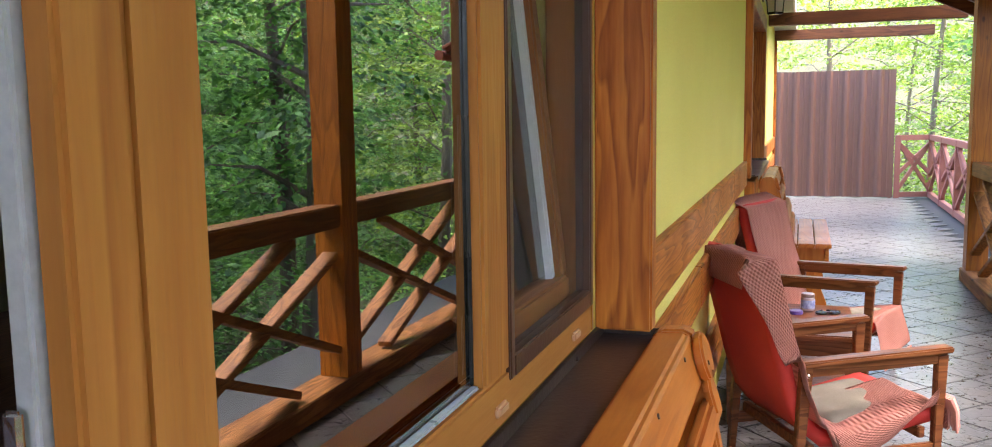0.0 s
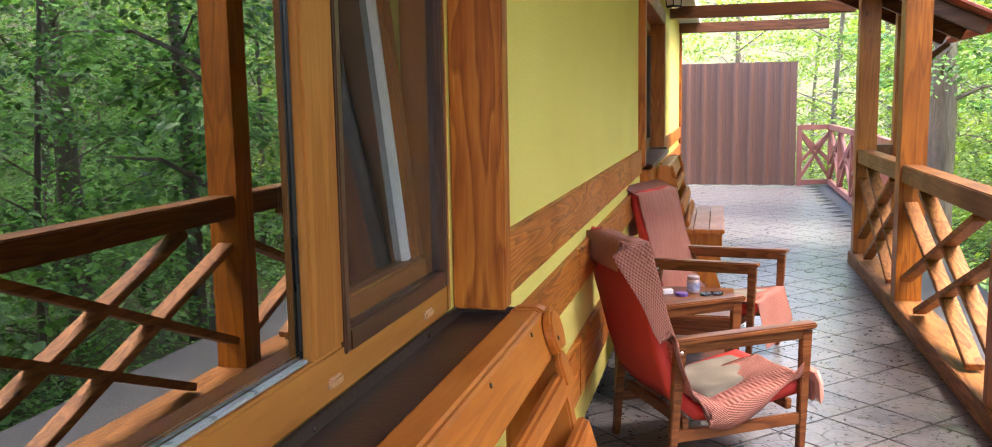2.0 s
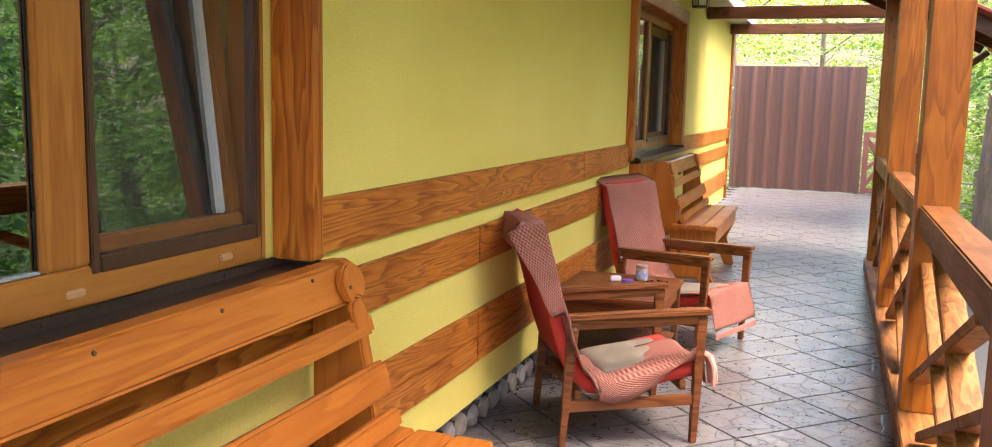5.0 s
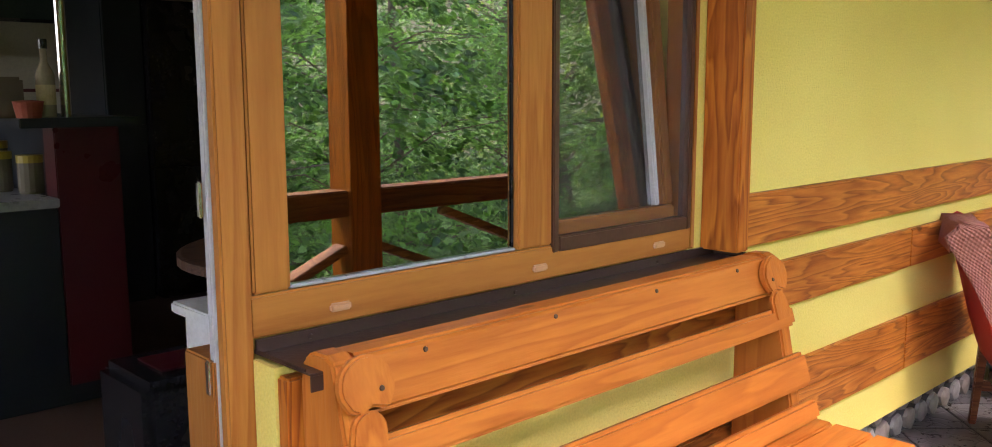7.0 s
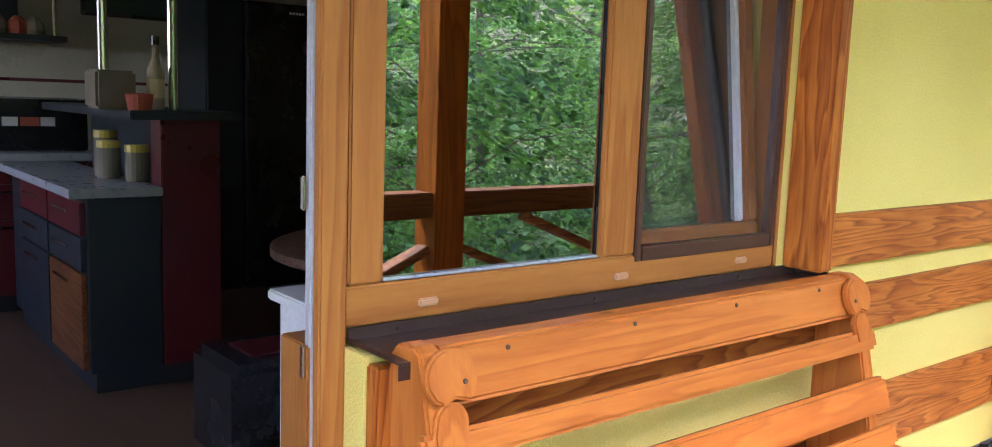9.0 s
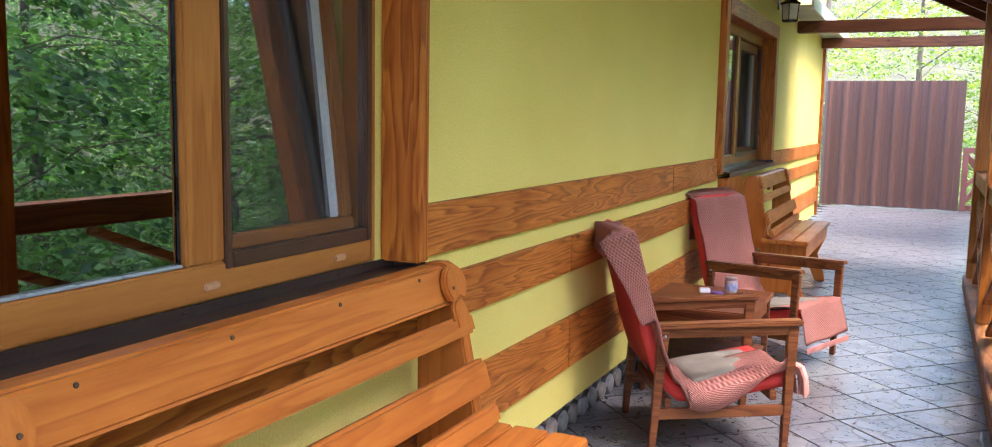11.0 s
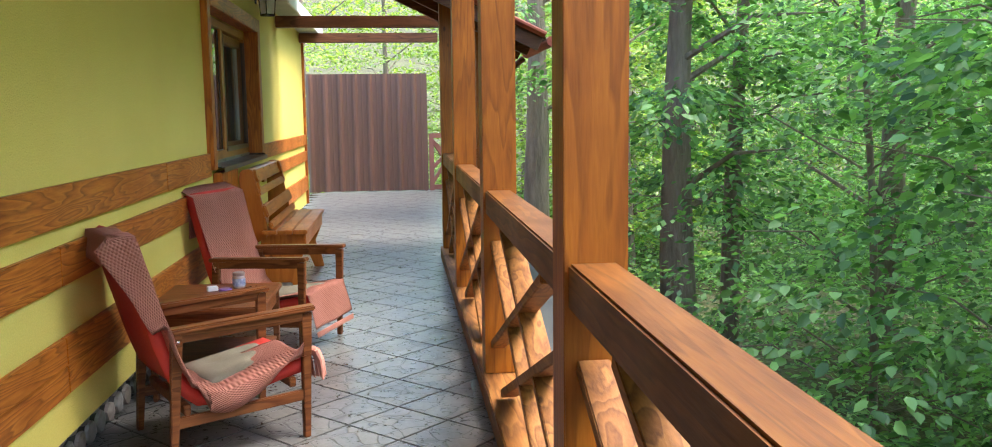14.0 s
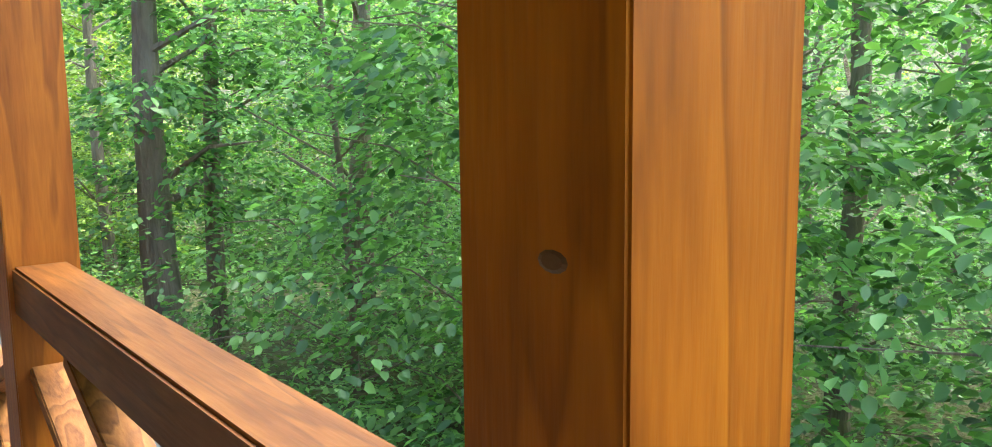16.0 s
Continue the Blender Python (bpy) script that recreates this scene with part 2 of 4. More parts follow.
    c = mixc(nt, mr.outputs[0], (0.44, 0.150, 0.105), (0.70, 0.31, 0.225))
    c = mixc(nt, 0.3, c, ramp(nt, n.outputs[0], [(0.3, (0.50, 0.19, 0.13)), (0.7, (0.72, 0.33, 0.25))]))
    nt.links.new(c, b.inputs["Base Color"])
    bump(nt, b, mr.outputs[0], 0.9, 0.008)
    return m


KNIT = knit_material()


def leaf_material(name, a, c, glow):
    m, nt, b = material(name, 0.45)
    geo = nt.nodes.new("ShaderNodeNewGeometry")
    col = ramp(nt, geo.outputs["Random Per Island"], [(0.0, tuple(v * 0.8 for v in a)), (0.7, c), (1.0, tuple(v * 1.55 for v in c))])
    nt.links.new(col, b.inputs["Base Color"])
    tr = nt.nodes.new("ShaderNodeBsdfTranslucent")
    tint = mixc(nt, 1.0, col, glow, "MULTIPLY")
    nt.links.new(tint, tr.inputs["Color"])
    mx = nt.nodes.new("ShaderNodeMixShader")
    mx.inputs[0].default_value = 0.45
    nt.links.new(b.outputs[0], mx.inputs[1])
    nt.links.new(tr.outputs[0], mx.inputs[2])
    nt.links.new(mx.outputs[0], nt.nodes["Material Output"].inputs["Surface"])
    return m


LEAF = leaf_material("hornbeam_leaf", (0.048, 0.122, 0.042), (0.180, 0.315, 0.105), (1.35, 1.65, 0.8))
# lighter, yellower copy of the leaf: sunlight on the far trees is put into its colour
LEAF_PAINTED_SUN = leaf_material("leaf_painted_sunlit", (0.12, 0.20, 0.045), (0.25, 0.35, 0.08), (1.6, 1.6, 0.7))


def glass_material():
    m, nt, b = material("window_glass", 0.0)
    gl = node(nt, "ShaderNodeBsdfGlossy", Roughness=0.0)
    gl.inputs["Color"].default_value = (0.95, 0.97, 0.96, 1)
    tr = nt.nodes.new("ShaderNodeBsdfTransparent")
    tr.inputs["Color"].default_value = (0.80, 0.83, 0.81, 1)
    fz = node(nt, "ShaderNodeFresnel", IOR=3.6)
    mx = nt.nodes.new("ShaderNodeMixShader")
    nt.links.new(fz.outputs[0], mx.inputs[0])
    nt.links.new(tr.outputs[0], mx.inputs[1])
    nt.links.new(gl.outputs[0], mx.inputs[2])
    nt.links.new(mx.outputs[0], nt.nodes["Material Output"].inputs["Surface"])
    return m


GLASS = glass_material()


# ---- building helpers ----
def part(name, bm, mat, parent=None, label="", smooth=False):
    me = bpy.data.meshes.new(name)
    bm.to_mesh(me)
    bm.free()
    if smooth:
        for p in me.polygons:
            p.use_smooth = True
    me.materials.append(mat)
    ob = new(name, me)
    if parent is not None:
        ob.parent = parent
    if label:
        ob["label"] = label
    return ob


def thing(name, label, category, group="", m=None):
    ob = tagged(new(name), label, category, group)
    if m is not None:
        ob.matrix_basis = m
    return ob


def box(x0, x1, y0, y1, z0, z1, bev=0.004, bm=None):
    own = bm is None
    b = bmesh.new()
    r = bmesh.ops.create_cube(b, size=1.0)
    bmesh.ops.transform(b, matrix=Matrix.LocRotScale(((x0 + x1) / 2, (y0 + y1) / 2, (z0 + z1) / 2), None, (abs(x1 - x0), abs(y1 - y0), abs(z1 - z0))), verts=b.verts)
    if bev:
        bmesh.ops.bevel(b, geom=b.edges[:], offset=bev, segments=2, affect="EDGES")
    if own:
        return b
    me = bpy.data.meshes.new("t")
    b.to_mesh(me)
    b.free()
    bm.from_mesh(me)
    bpy.data.meshes.remove(me)
    return bm


def bar(p, q, w, h, bev=0.004, up=(0, 0, 1)):
    """A squared bar from p to q: w wide sideways, h high."""
    p, q = Vector(p), Vector(q)
    d = (q - p).normalized()
    s = d.cross(Vector(up)).normalized()
    u = s.cross(d)
    b = box(-w / 2, w / 2, 0, (q - p).length, -h / 2, h / 2, bev)
    m = Matrix((s, d, u)).transposed().to_4x4()
    m.translation = p
    bmesh.ops.transform(b, matrix=m, verts=b.verts)
    return b


def prism(outline, depth, axis="y", at=0.0, bev=0.004):
    """An outline of (a, z) points pushed along an axis."""
    b = bmesh.new()
    vs = [b.verts.new((a, at, z) if axis == "y" else (at, a, z)) for a, z in outline]
    f = b.faces.new(vs)
    r = bmesh.ops.extrude_face_region(b, geom=[f])
    v = (0, depth, 0) if axis == "y" else (depth, 0, 0)
    bmesh.ops.translate(b, vec=v, verts=[e for e in r["geom"] if isinstance(e, bmesh.types.BMVert)])
    bmesh.ops.recalc_face_normals(b, faces=b.faces[:])
    if bev:
        bmesh.ops.bevel(b, geom=[e for e in b.edges if e.calc_face_angle(0) > 0.6], offset=bev, segments=2, affect="EDGES")
    return b


def lathe(profile, n=20):
    """Turns (radius, z) points round the z axis."""
    b = bmesh.new()
    rows = [[b.verts.new((r * math.cos(i * 2 * math.pi / n), r * math.sin(i * 2 * math.pi / n), z)) for i in range(n)] for r, z in profile]
    for a, c in zip(rows, rows[1:]):
        for i in range(n):
            b.faces.new((a[i], a[(i + 1) % n], c[(i + 1) % n], c[i]))
    b.faces.new(rows[0][::-1])
    b.faces.new(rows[-1])
    return b


def tube(points, r, n=8):
    b = bmesh.new()
    rows = []
    for i, p in enumerate(points):
        p = Vector(p)
        d = (Vector(points[min(i + 1, len(points) - 1)]) - Vector(points[max(i - 1, 0)])).normalized()
        s = d.orthogonal().normalized() if i == 0 else (s - d * s.dot(d)).normalized()
        u = d.cross(s)
        rr = r[i] if isinstance(r, (list, tuple)) else r
        rows.append([b.verts.new(p + rr * (math.cos(a) * s + math.sin(a) * u)) for a in (k * 2 * math.pi / n for k in range(n))])
    for a, c in zip(rows, rows[1:]):
        for i in range(n):
            b.faces.new((a[i], a[(i + 1) % n], c[(i + 1) % n], c[i]))
    b.faces.new(rows[0][::-1])
    b.faces.new(rows[-1])
    bmesh.ops.recalc_face_normals(b, faces=b.faces[:])
    return b


def moved(b, m):
    bmesh.ops.transform(b, matrix=m, verts=b.verts)
    return b


def sheet(fn, nu, nv, thick=0.0):
    """A cloth sheet from fn(u, v), with length and width as its UV."""
    b = bmesh.new()
    uv = b.loops.layers.uv.new("UVMap")
    g = [[b.verts.new(fn(i / nu, j / nv)) for j in range(nv + 1)] for i in range(nu + 1)]
    for i in range(nu):
        for j in range(nv):
            f = b.faces.new((g[i][j], g[i + 1][j], g[i + 1][j + 1], g[i][j + 1]))
            f.smooth = True
            for l, (p, q) in zip(f.loops, ((i, j), (i + 1, j), (i + 1, j + 1), (i, j + 1))):
                l[uv].uv = (p / nu * 1.5, q / nv * 0.6)
    if thick:
        bmesh.ops.recalc_face_normals(b, faces=b.faces[:])
        bmesh.ops.solidify(b, geom=b.faces[:], thickness=thick)
    return b


def structure(name, bm, mat, label, category):
    return tagged(part(name, bm, mat), label, category, kind="structure")


# ---- plan ----
WX = -0.385            # plaster face
BX = -0.358            # face of the boards on it
PX = 1.405             # inner face of the posts
POSTS = [-2.42, -0.186, 1.95, 4.25, 6.66, 8.74]   # south faces of the posts
PW = 0.174
WIN2 = (6.39, 8.58)
ROOF = lambda x: 2.69 - 0.48 * (x - 1.33)

# ---- large structure ----
def house_wall():
    bm = bmesh.new()
    x0 = -0.62
    def slab(y0, y1, z0, z1):
        box(x0, WX, y0, y1, z0, z1, 0, bm)
    slab(-3.5, -0.50, 0.2, 3.4)
    slab(-0.50, 0.40, 2.45, 3.4)
    slab(0.40, 1.915, 0.2, 1.015)
    slab(0.40, 1.915, 2.45, 3.4)
    slab(1.915, 2.019, 0.2, 1.015)
    slab(2.019, 6.276, 0.2, 3.4)
    slab(6.276, 6.39, 0.2, 1.08)
    slab(6.276, 6.39, 2.41, 3.4)
    slab(8.58, 8.729, 0.2, 1.08)
    slab(8.58, 8.729, 2.41, 3.4)
    slab(6.39, 8.58, 0.2, 1.08)
    slab(6.39, 8.58, 2.28, 3.4)
    slab(8.729, 13.0, 0.2, 3.4)
    structure("wall_east", bm, PLASTER, "yellow rough-plastered house wall with timber boards", "wall")


house_wall()
structure("wall_plinth", box(-0.62, -0.475, -3.5, 13.0, -0.3, 0.198, 0), GROUT, "dark mortar bed of the stone plinth", "plinth")
structure("wall_south", box(-0.36, 1.3, -3.7, -3.5, 0, 1.0, 0), PLASTER, "low yellow plastered parapet behind the walk", "wall")
structure("wall_gable", box(-6.2, -0.62, 12.8, 13.0, -0.3, 3.4, 0), PLASTER, "yellow plastered gable wall of the house", "wall")
structure("corner_trim", box(-0.40, -0.35, 12.98, 13.03, 0.2, 2.75, 0.004), WOOD["z"], "brown timber trim on the house corner", "trim")


def wall_board(y0, y1, z0, z1, cap=True):
    ob = tagged(part("wall_board", box(WX - 0.002, BX, y0, y1, z0, z1, 0.004), BOARD), "orange-stained pine board fixed to the yellow wall", "board", "wall boards", "structure")
    return ob


for y0, y1, z0, z1 in ((2.024, 5.02, 1.056, 1.221), (5.024, 6.27, 1.056, 1.221),
                       (0.51, 3.31, 0.822, 0.980), (3.314, 6.27, 0.822, 0.980),
                       (0.51, 3.31, 0.502, 0.612), (3.314, 6.27, 0.502, 0.612), (0.51, 3.31, 0.385, 0.499), (3.314, 6.27, 0.385, 0.499),
                       (8.76, 12.97, 1.056, 1.205), (8.76, 12.97, 0.83, 0.970), (8.76, 12.97, 0.40, 0.61)):
    wall_board(y0, y1, z0, z1)
for i, y in enumerate((0.405, 0.457)):
    tagged(part("corner_board", box(WX - 0.001, BX + 0.012 * (1 - i), y, y + 0.05, 0.2, 1.0, 0.005), WOOD["z"]), "upright orange pine board below the window sill", "board", "corner boards", "structure")


def house_eave():
    bm = bmesh.new()
    for i in range(60):
        y = 9.2 + i * 0.07
        box(WX, -0.12, y, y + 0.035, 2.64, 2.652, 0, bm)
        box(WX, -0.12, y + 0.035, y + 0.07, 2.648, 2.66, 0, bm)
    structure("eave_soffit", bm, mottled("pale_green_soffit", (0.50, 0.54, 0.47), (0.60, 0.63, 0.56), 3, 0.5), "pale ribbed soffit under the house eave", "soffit")
    structure("eave_fascia", box(-0.12, -0.10, 9.2, 13.4, 2.62, 2.76, 0.003), WHITE, "white fascia board of the house eave", "fascia")


house_eave()

# veranda roof
vr = lambda x: 3.38 - 0.14 * (x + 0.4)
bm = bmesh.new()
for i in range(17):
    x = -0.384 + i * 0.122
    box(x, x + 0.119, -3.6, 8.95, vr(x) - 0.004 * (i % 2), vr(x) + 0.03, 0, bm)
structure("ceiling_veranda", bm, WOOD["y"], "brown boarded underside of the veranda roof", "ceiling")
structure("eave_beam", box(PX, PX + PW, -3.6, 8.93, 2.932, 3.06, 0.006), WOOD["y"], "brown beam carried by the veranda posts", "beam")

# small roof over the terrace steps
RY0, RY1 = 8.35, 10.0
bm = bmesh.new()
for i in range(22):
    x = -0.38 + i * 0.127
    x1 = x + 0.123
    vs = [bm.verts.new(v) for v in ((x, RY0, ROOF(x)), (x1, RY0, ROOF(x1)), (x1, RY1, ROOF(x1)), (x, RY1, ROOF(x)),
                                    (x, RY0, ROOF(x) + 0.03), (x1, RY0, ROOF(x1) + 0.03), (x1, RY1, ROOF(x1) + 0.03), (x, RY1, ROOF(x) + 0.03))]
    for q in ((3, 2, 1, 0), (4, 5, 6, 7), (0, 1, 5, 4), (1, 2, 6, 5), (2, 3, 7, 6), (3, 0, 4, 7)):
        bm.faces.new([vs[k] for k in q])
structure("ceiling", bm, RAILW, "sloping brown boarded underside of the entrance roof", "ceiling")
bm = bmesh.new()
for j in range(7):
    y = RY0 + j * 0.25
    for i in range(8):
        x = -0.38 + i * 0.345
        b = lathe([(0.09, 0), (0.09, 0.40)], 10)
        moved(b, Matrix.LocRotScale((x, y, ROOF(x) + 0.045), Euler((0, math.pi / 2 + math.atan(0.48), 0)), (0.35, 1.4, 1)))
        me = bpy.data.meshes.new("t")
        b.to_mesh(me)
        b.free()
        bm.from_mesh(me)
        bpy.data.meshes.remove(me)
structure("roof_tiles", bm, REDTILE, "red clay tiles on the entrance roof", "roof")
for k in range(3):
    y = RY0 + 0.08 + k * 0.74
    structure("rafter", bar((-0.35, y, ROOF(-0.35) - 0.062), (2.36, y, ROOF(2.36) - 0.062), 0.07, 0.12), DARKBEAM, "brown rafter of the entrance roof", "rafter")
structure("gutter", tube([(2.46, RY0 - 0.05, 2.16), (2.46, RY1 + 0.05, 2.15)], 0.05, 10), REDTILE, "red rain gutter along the roof edge", "gutter")
structure("downpipe", tube([(2.42, RY1, 2.10), (2.2, RY1, 1.92), (2.05, RY1, 1.85), (2.02, RY1, 1.6), (2.02, RY1, 0.0)], 0.035, 10), DARKBEAM, "brown rain downpipe", "pipe")
structure("house_roof", prism([(-0.30, 3.38), (-6.0, 5.6), (-6.0, 5.7), (-0.30, 3.5)], 16.9, "y", -3.6, 0), REDTILE, "red roof of the house", "roof")
for y, z in ((10.2, 2.47), (12.65, 2.49)):
    structure("tie_beam", box(WX + 0.01, 1.56, y, y + 0.12, z, z + 0.13, 0.006), DARKBEAM, "dark brown tie beam across the walkway", "beam")


# window units
SCREEN = bpy.data.materials.new("insect_screen_mesh")
SCREEN.use_nodes = True
_nt = SCREEN.node_tree
_d = node(_nt, "ShaderNodeBsdfDiffuse")
_d.inputs["Color"].default_value = (0.07, 0.062, 0.05, 1)
_t = _nt.nodes.new("ShaderNodeBsdfTransparent")
_m = _nt.nodes.new("ShaderNodeMixShader")
_m.inputs[0].default_value = 0.16
_nt.links.new(_t.outputs[0], _m.inputs[1])
_nt.links.new(_d.outputs[0], _m.inputs[2])
_nt.links.new(_m.outputs[0], _nt.nodes["Material Output"].inputs["Surface"])


def window_unit(name, y0, y1, z0, z1, m0, m1, label, tilt):
    """A unit with a fixed pane, a mullion from m0 to m1, and a sash tipped inwards behind an insect screen."""
    th = tagged(new(name), label, "window", kind="structure")
    xo, xi = -0.465, -0.57
    def fr(nm, a, b_, c, d, x=xo, mat=PVC, lab=""):
        return part(nm, box(xi, x, a, b_, c, d, 0.005), mat, th, lab)
    fr("frame_bottom", y0 + 0.044, y1 - 0.03, z0, z0 + 0.085, mat=PVCY)
    fr("frame_top", y0 + 0.044, y1 - 0.03, z1 - 0.07, z1, mat=PVCY)
    part("frame_post", box(-0.492, xo + 0.003, y0 - 0.014, y0 + 0.050, 0.205 if name == "window_1" else z0, z1, 0.005), PVC, th)
    fr("sash_post", y0 + 0.054, y0 + 0.138, z0 + 0.087, z1 - 0.072, xo)
    fr("frame_post", y1 - 0.028, y1 - 0.002, z0, z1)
    fr("mullion", m0, m1, z0 + 0.087, z1 - 0.072, xo + 0.002)
    a, b_ = y0 + 0.14, m0 - 0.002
    part("pane", box(-0.492, -0.486, a, b_, z0 + 0.08, z1 - 0.07, 0), GLASS, th).visible_shadow = False
    part("gasket", box(-0.486, -0.472, a, b_, z0 + 0.087, z0 + 0.093, 0.002), WORKTOP, th, "pale bead along the glass")
    part("gasket", box(-0.486, -0.480, b_ - 0.006, b_, z0 + 0.093, z1 - 0.08, 0.002), BLACK, th, "black rubber seal")
    part("inner_frame", box(-0.57, -0.52, b_ - 0.045, b_, z0 + 0.087, z1 - 0.08, 0.003), WHITE, th, "white inner frame edge")
    c, d = m1 + 0.002, y1 - 0.032
    # the sash, hinged along its foot
    hinge = Matrix.Translation((-0.535, 0, z0 + 0.05)) @ Matrix.Rotation(-tilt, 4, "Y")
    h = z1 - z0 - 0.13
    def sa(nm, q, mat, lab=""):
        return part(nm, moved(box(*q), hinge), mat, th, lab)
    sa("sash_rail", (-0.035, 0.03, c + 0.01, d - 0.01, 0.0, 0.085, 0.006), PVCY)
    sa("sash_rail", (-0.035, 0.03, c + 0.01, d - 0.01, h - 0.075, h, 0.006), PVCY)
    sa("sash_stile", (-0.035, 0.03, c - 0.03, c + 0.022, 0.087, h - 0.077, 0.006), PVC)
    sa("sash_stile", (-0.035, 0.028, d - 0.058, d - 0.01, 0.087, h - 0.077, 0.006), PVC)
    sa("glazing_bead", (-0.03, 0.012, d - 0.080, d - 0.060, 0.087, h - 0.077, 0.004), WHITE, "white bead along the sash glass")
    sa("pane", (-0.012, -0.006, c + 0.023, d - 0.081, 0.08, h - 0.07, 0), GLASS).visible_shadow = False
    for q in ((c, c + 0.022, z0 + 0.066, z1 - 0.1), (d - 0.022, d, z0 + 0.066, z1 - 0.1)):
        part("net_frame", box(-0.496, -0.460, *q, 0.003), NET, th, "dark brown insect screen frame")
    part("net_frame", box(-0.496, -0.460, c + 0.023, d - 0.023, z0 + 0.066, z0 + 0.105, 0.003), NET, th, "dark brown insect screen frame")
    part("net", box(-0.478, -0.477, c + 0.02, d - 0.02, z0 + 0.10, z1 - 0.1, 0), SCREEN, th, "grey insect screen mesh").visible_shadow = False
    return th


w1 = window_unit("window_1", 0.354, 1.915, 1.056, 2.45, 1.140, 1.262, "brown foiled window with a fixed pane and a tipped screened sash", 0.11)
TANCAP = mottled("tan_cap", (0.48, 0.24, 0.12), (0.52, 0.27, 0.14), 9, 0.4)
for y in (0.606, 1.216, 1.726):
    part("drain_cap", box(-0.47, -0.457, y - 0.026, y + 0.026, 1.080, 1.098, 0.004), TANCAP, w1, "small tan plastic drain cap")
window_unit("window_2", WIN2[0], WIN2[1], 1.12, 2.27, 7.38, 7.48, "brown foiled window of the far room", 0.0)


def casing(name, y0, y1, z0, z1):
    structure(name, box(-0.470, BX + 0.022, y0, y1, z0, z1, 0.005), wood(name + "_wood", *ORANGE, axis="z", ring=1.0), "orange pine board lining the window reveal", "trim")


structure("reveal", box(-0.62, -0.472, 1.917, 2.018, 1.016, 3.4, 0), PLASTER, "yellow plastered reveal beside the window", "wall")
for ya, yb in ((6.277, 6.388), (8.582, 8.728)):
    structure("reveal", box(-0.62, -0.472, ya, yb, 1.081, 2.409, 0), PLASTER, "yellow plastered reveal beside the far window", "wall")
casing("casing", 1.948, 2.012, 1.050, 2.5)
casing("casing_far", 6.275, 6.387, 1.10, 2.40)
casing("casing_end", 8.583, 8.73, 1.10, 2.40)
structure("casing_head", box(-0.470, BX + 0.024, 6.388, 8.582, 2.275, 2.40, 0.005), WOOD["y"], "orange pine board above the far window", "trim")


def sill(y0, y1, z, x1):
    th = thing("window_sill", "dark brown folded sheet-metal sill below the window", "window sill")
    bm = box(-0.49, x1, y0, y1, z - 0.004, z, 0.001)
    box(x1 - 0.003, x1, y0, y1, z - 0.035, z - 0.004, 0.001, bm)
    box(-0.47, -0.460, y0, y1, z, z + 0.026, 0.001, bm)
    box(-0.46, x1 - 0.02, y0, y0 + 0.004, z, z + 0.006, 0.001, bm)
    box(-0.46, x1 - 0.02, y1 - 0.004, y1, z, z + 0.018, 0.001, bm)
    part("sheet", bm, SILL, th)
    for k in range(3):
        part("screw", moved(lathe([(0.006, 0), (0.005, 0.004)], 8), Matrix.LocRotScale((-0.459, y0 + 0.12 + k * (y1 - y0) * 0.37, z + 0.012), Euler((0, math.pi / 2, 0)), None)), SILL, th)
    return th


sill(0.408, 2.012, 1.028, -0.268)
sill(6.40, 8.57, 1.112, -0.29)
structure("sill_box", box(WX, -0.315, 6.43, 7.08, 0.2, 1.07, 0.006), WOOD["z"], "upright pine boards below the far sill", "trim")

# ---- railing ----
def railing_post(y, x=PX):
    return tagged(part("railing_post", box(x, x + PW, y, y + PW, 0.118, 2.93, 0.003), POST), "square orange-stained pine veranda post", "post", "veranda posts")


for y in POSTS:
    ob = railing_post(y)
    if y == POSTS[1]:
        part("knot", moved(lathe([(0.010, 0), (0.007, 0.0012)], 12), pose(PX, y + 0.068, 1.385, 0, -90, 0) @ Matrix.Diagonal((0.8, 1.5, 1, 1))), NET, ob, "dark knot in the pine")
structure("base_beam", box(PX - 0.02, PX + 0.20, -3.5, 8.95, 0.0, 0.115, 0.006), BRACE, "pale worn timber beam under the railing", "beam")


def railing_panel(y0, y1):
    th = thing("balustrade", "brown pine railing with doubled crossed braces", "railing", "railing panels")
    part("handrail", box(PX + 0.012, PX + 0.145, y0, y1, 0.965, 1.089, 0.007), RAILW, th, "brown handrail")
    z0, z1, off = 0.125, 0.960, 0.15
    L = y1 - y0
    s = (z1 - z0) / L
    for sign in (1, -1):
        for o in (off, -off):
            pts = []
            for k in range(201):
                f = k / 200
                z = (z0 + (z1 - z0) * f if sign > 0 else z1 - (z1 - z0) * f) + o
                if z0 + 0.02 <= z <= z1 - 0.02:
                    pts.append((y0 + f * L, z))
            (ya, za), (yb, zb) = pts[0], pts[-1]
            xc = PX + 0.075 + 0.004 * sign
            part("brace", bar((xc, ya, za), (xc, yb, zb), 0.085 + 0.006 * sign, 0.042, 0.004), BRACE, th)
    return th


for a, b_ in zip(POSTS, POSTS[1:]):
    railing_panel(a + PW + 0.001, b_ - 0.001)

# far terrace railing, painted
def far_railing(p, q):
    th = thing("terrace_railing", "red-brown painted timber railing with crossed bars", "railing", "terrace railings")
    p, q = Vector(p), Vector(q)
    for z in (1.06, 0.06):
        part("rail", bar((p.x, p.y, z), (q.x, q.y, z), 0.08, 0.09), REDRAIL, th)
    n = max(1, round((q - p).length / 1.5))
    for i in range(n):
        a, b_ = p.lerp(q, i / n), p.lerp(q, (i + 1) / n)
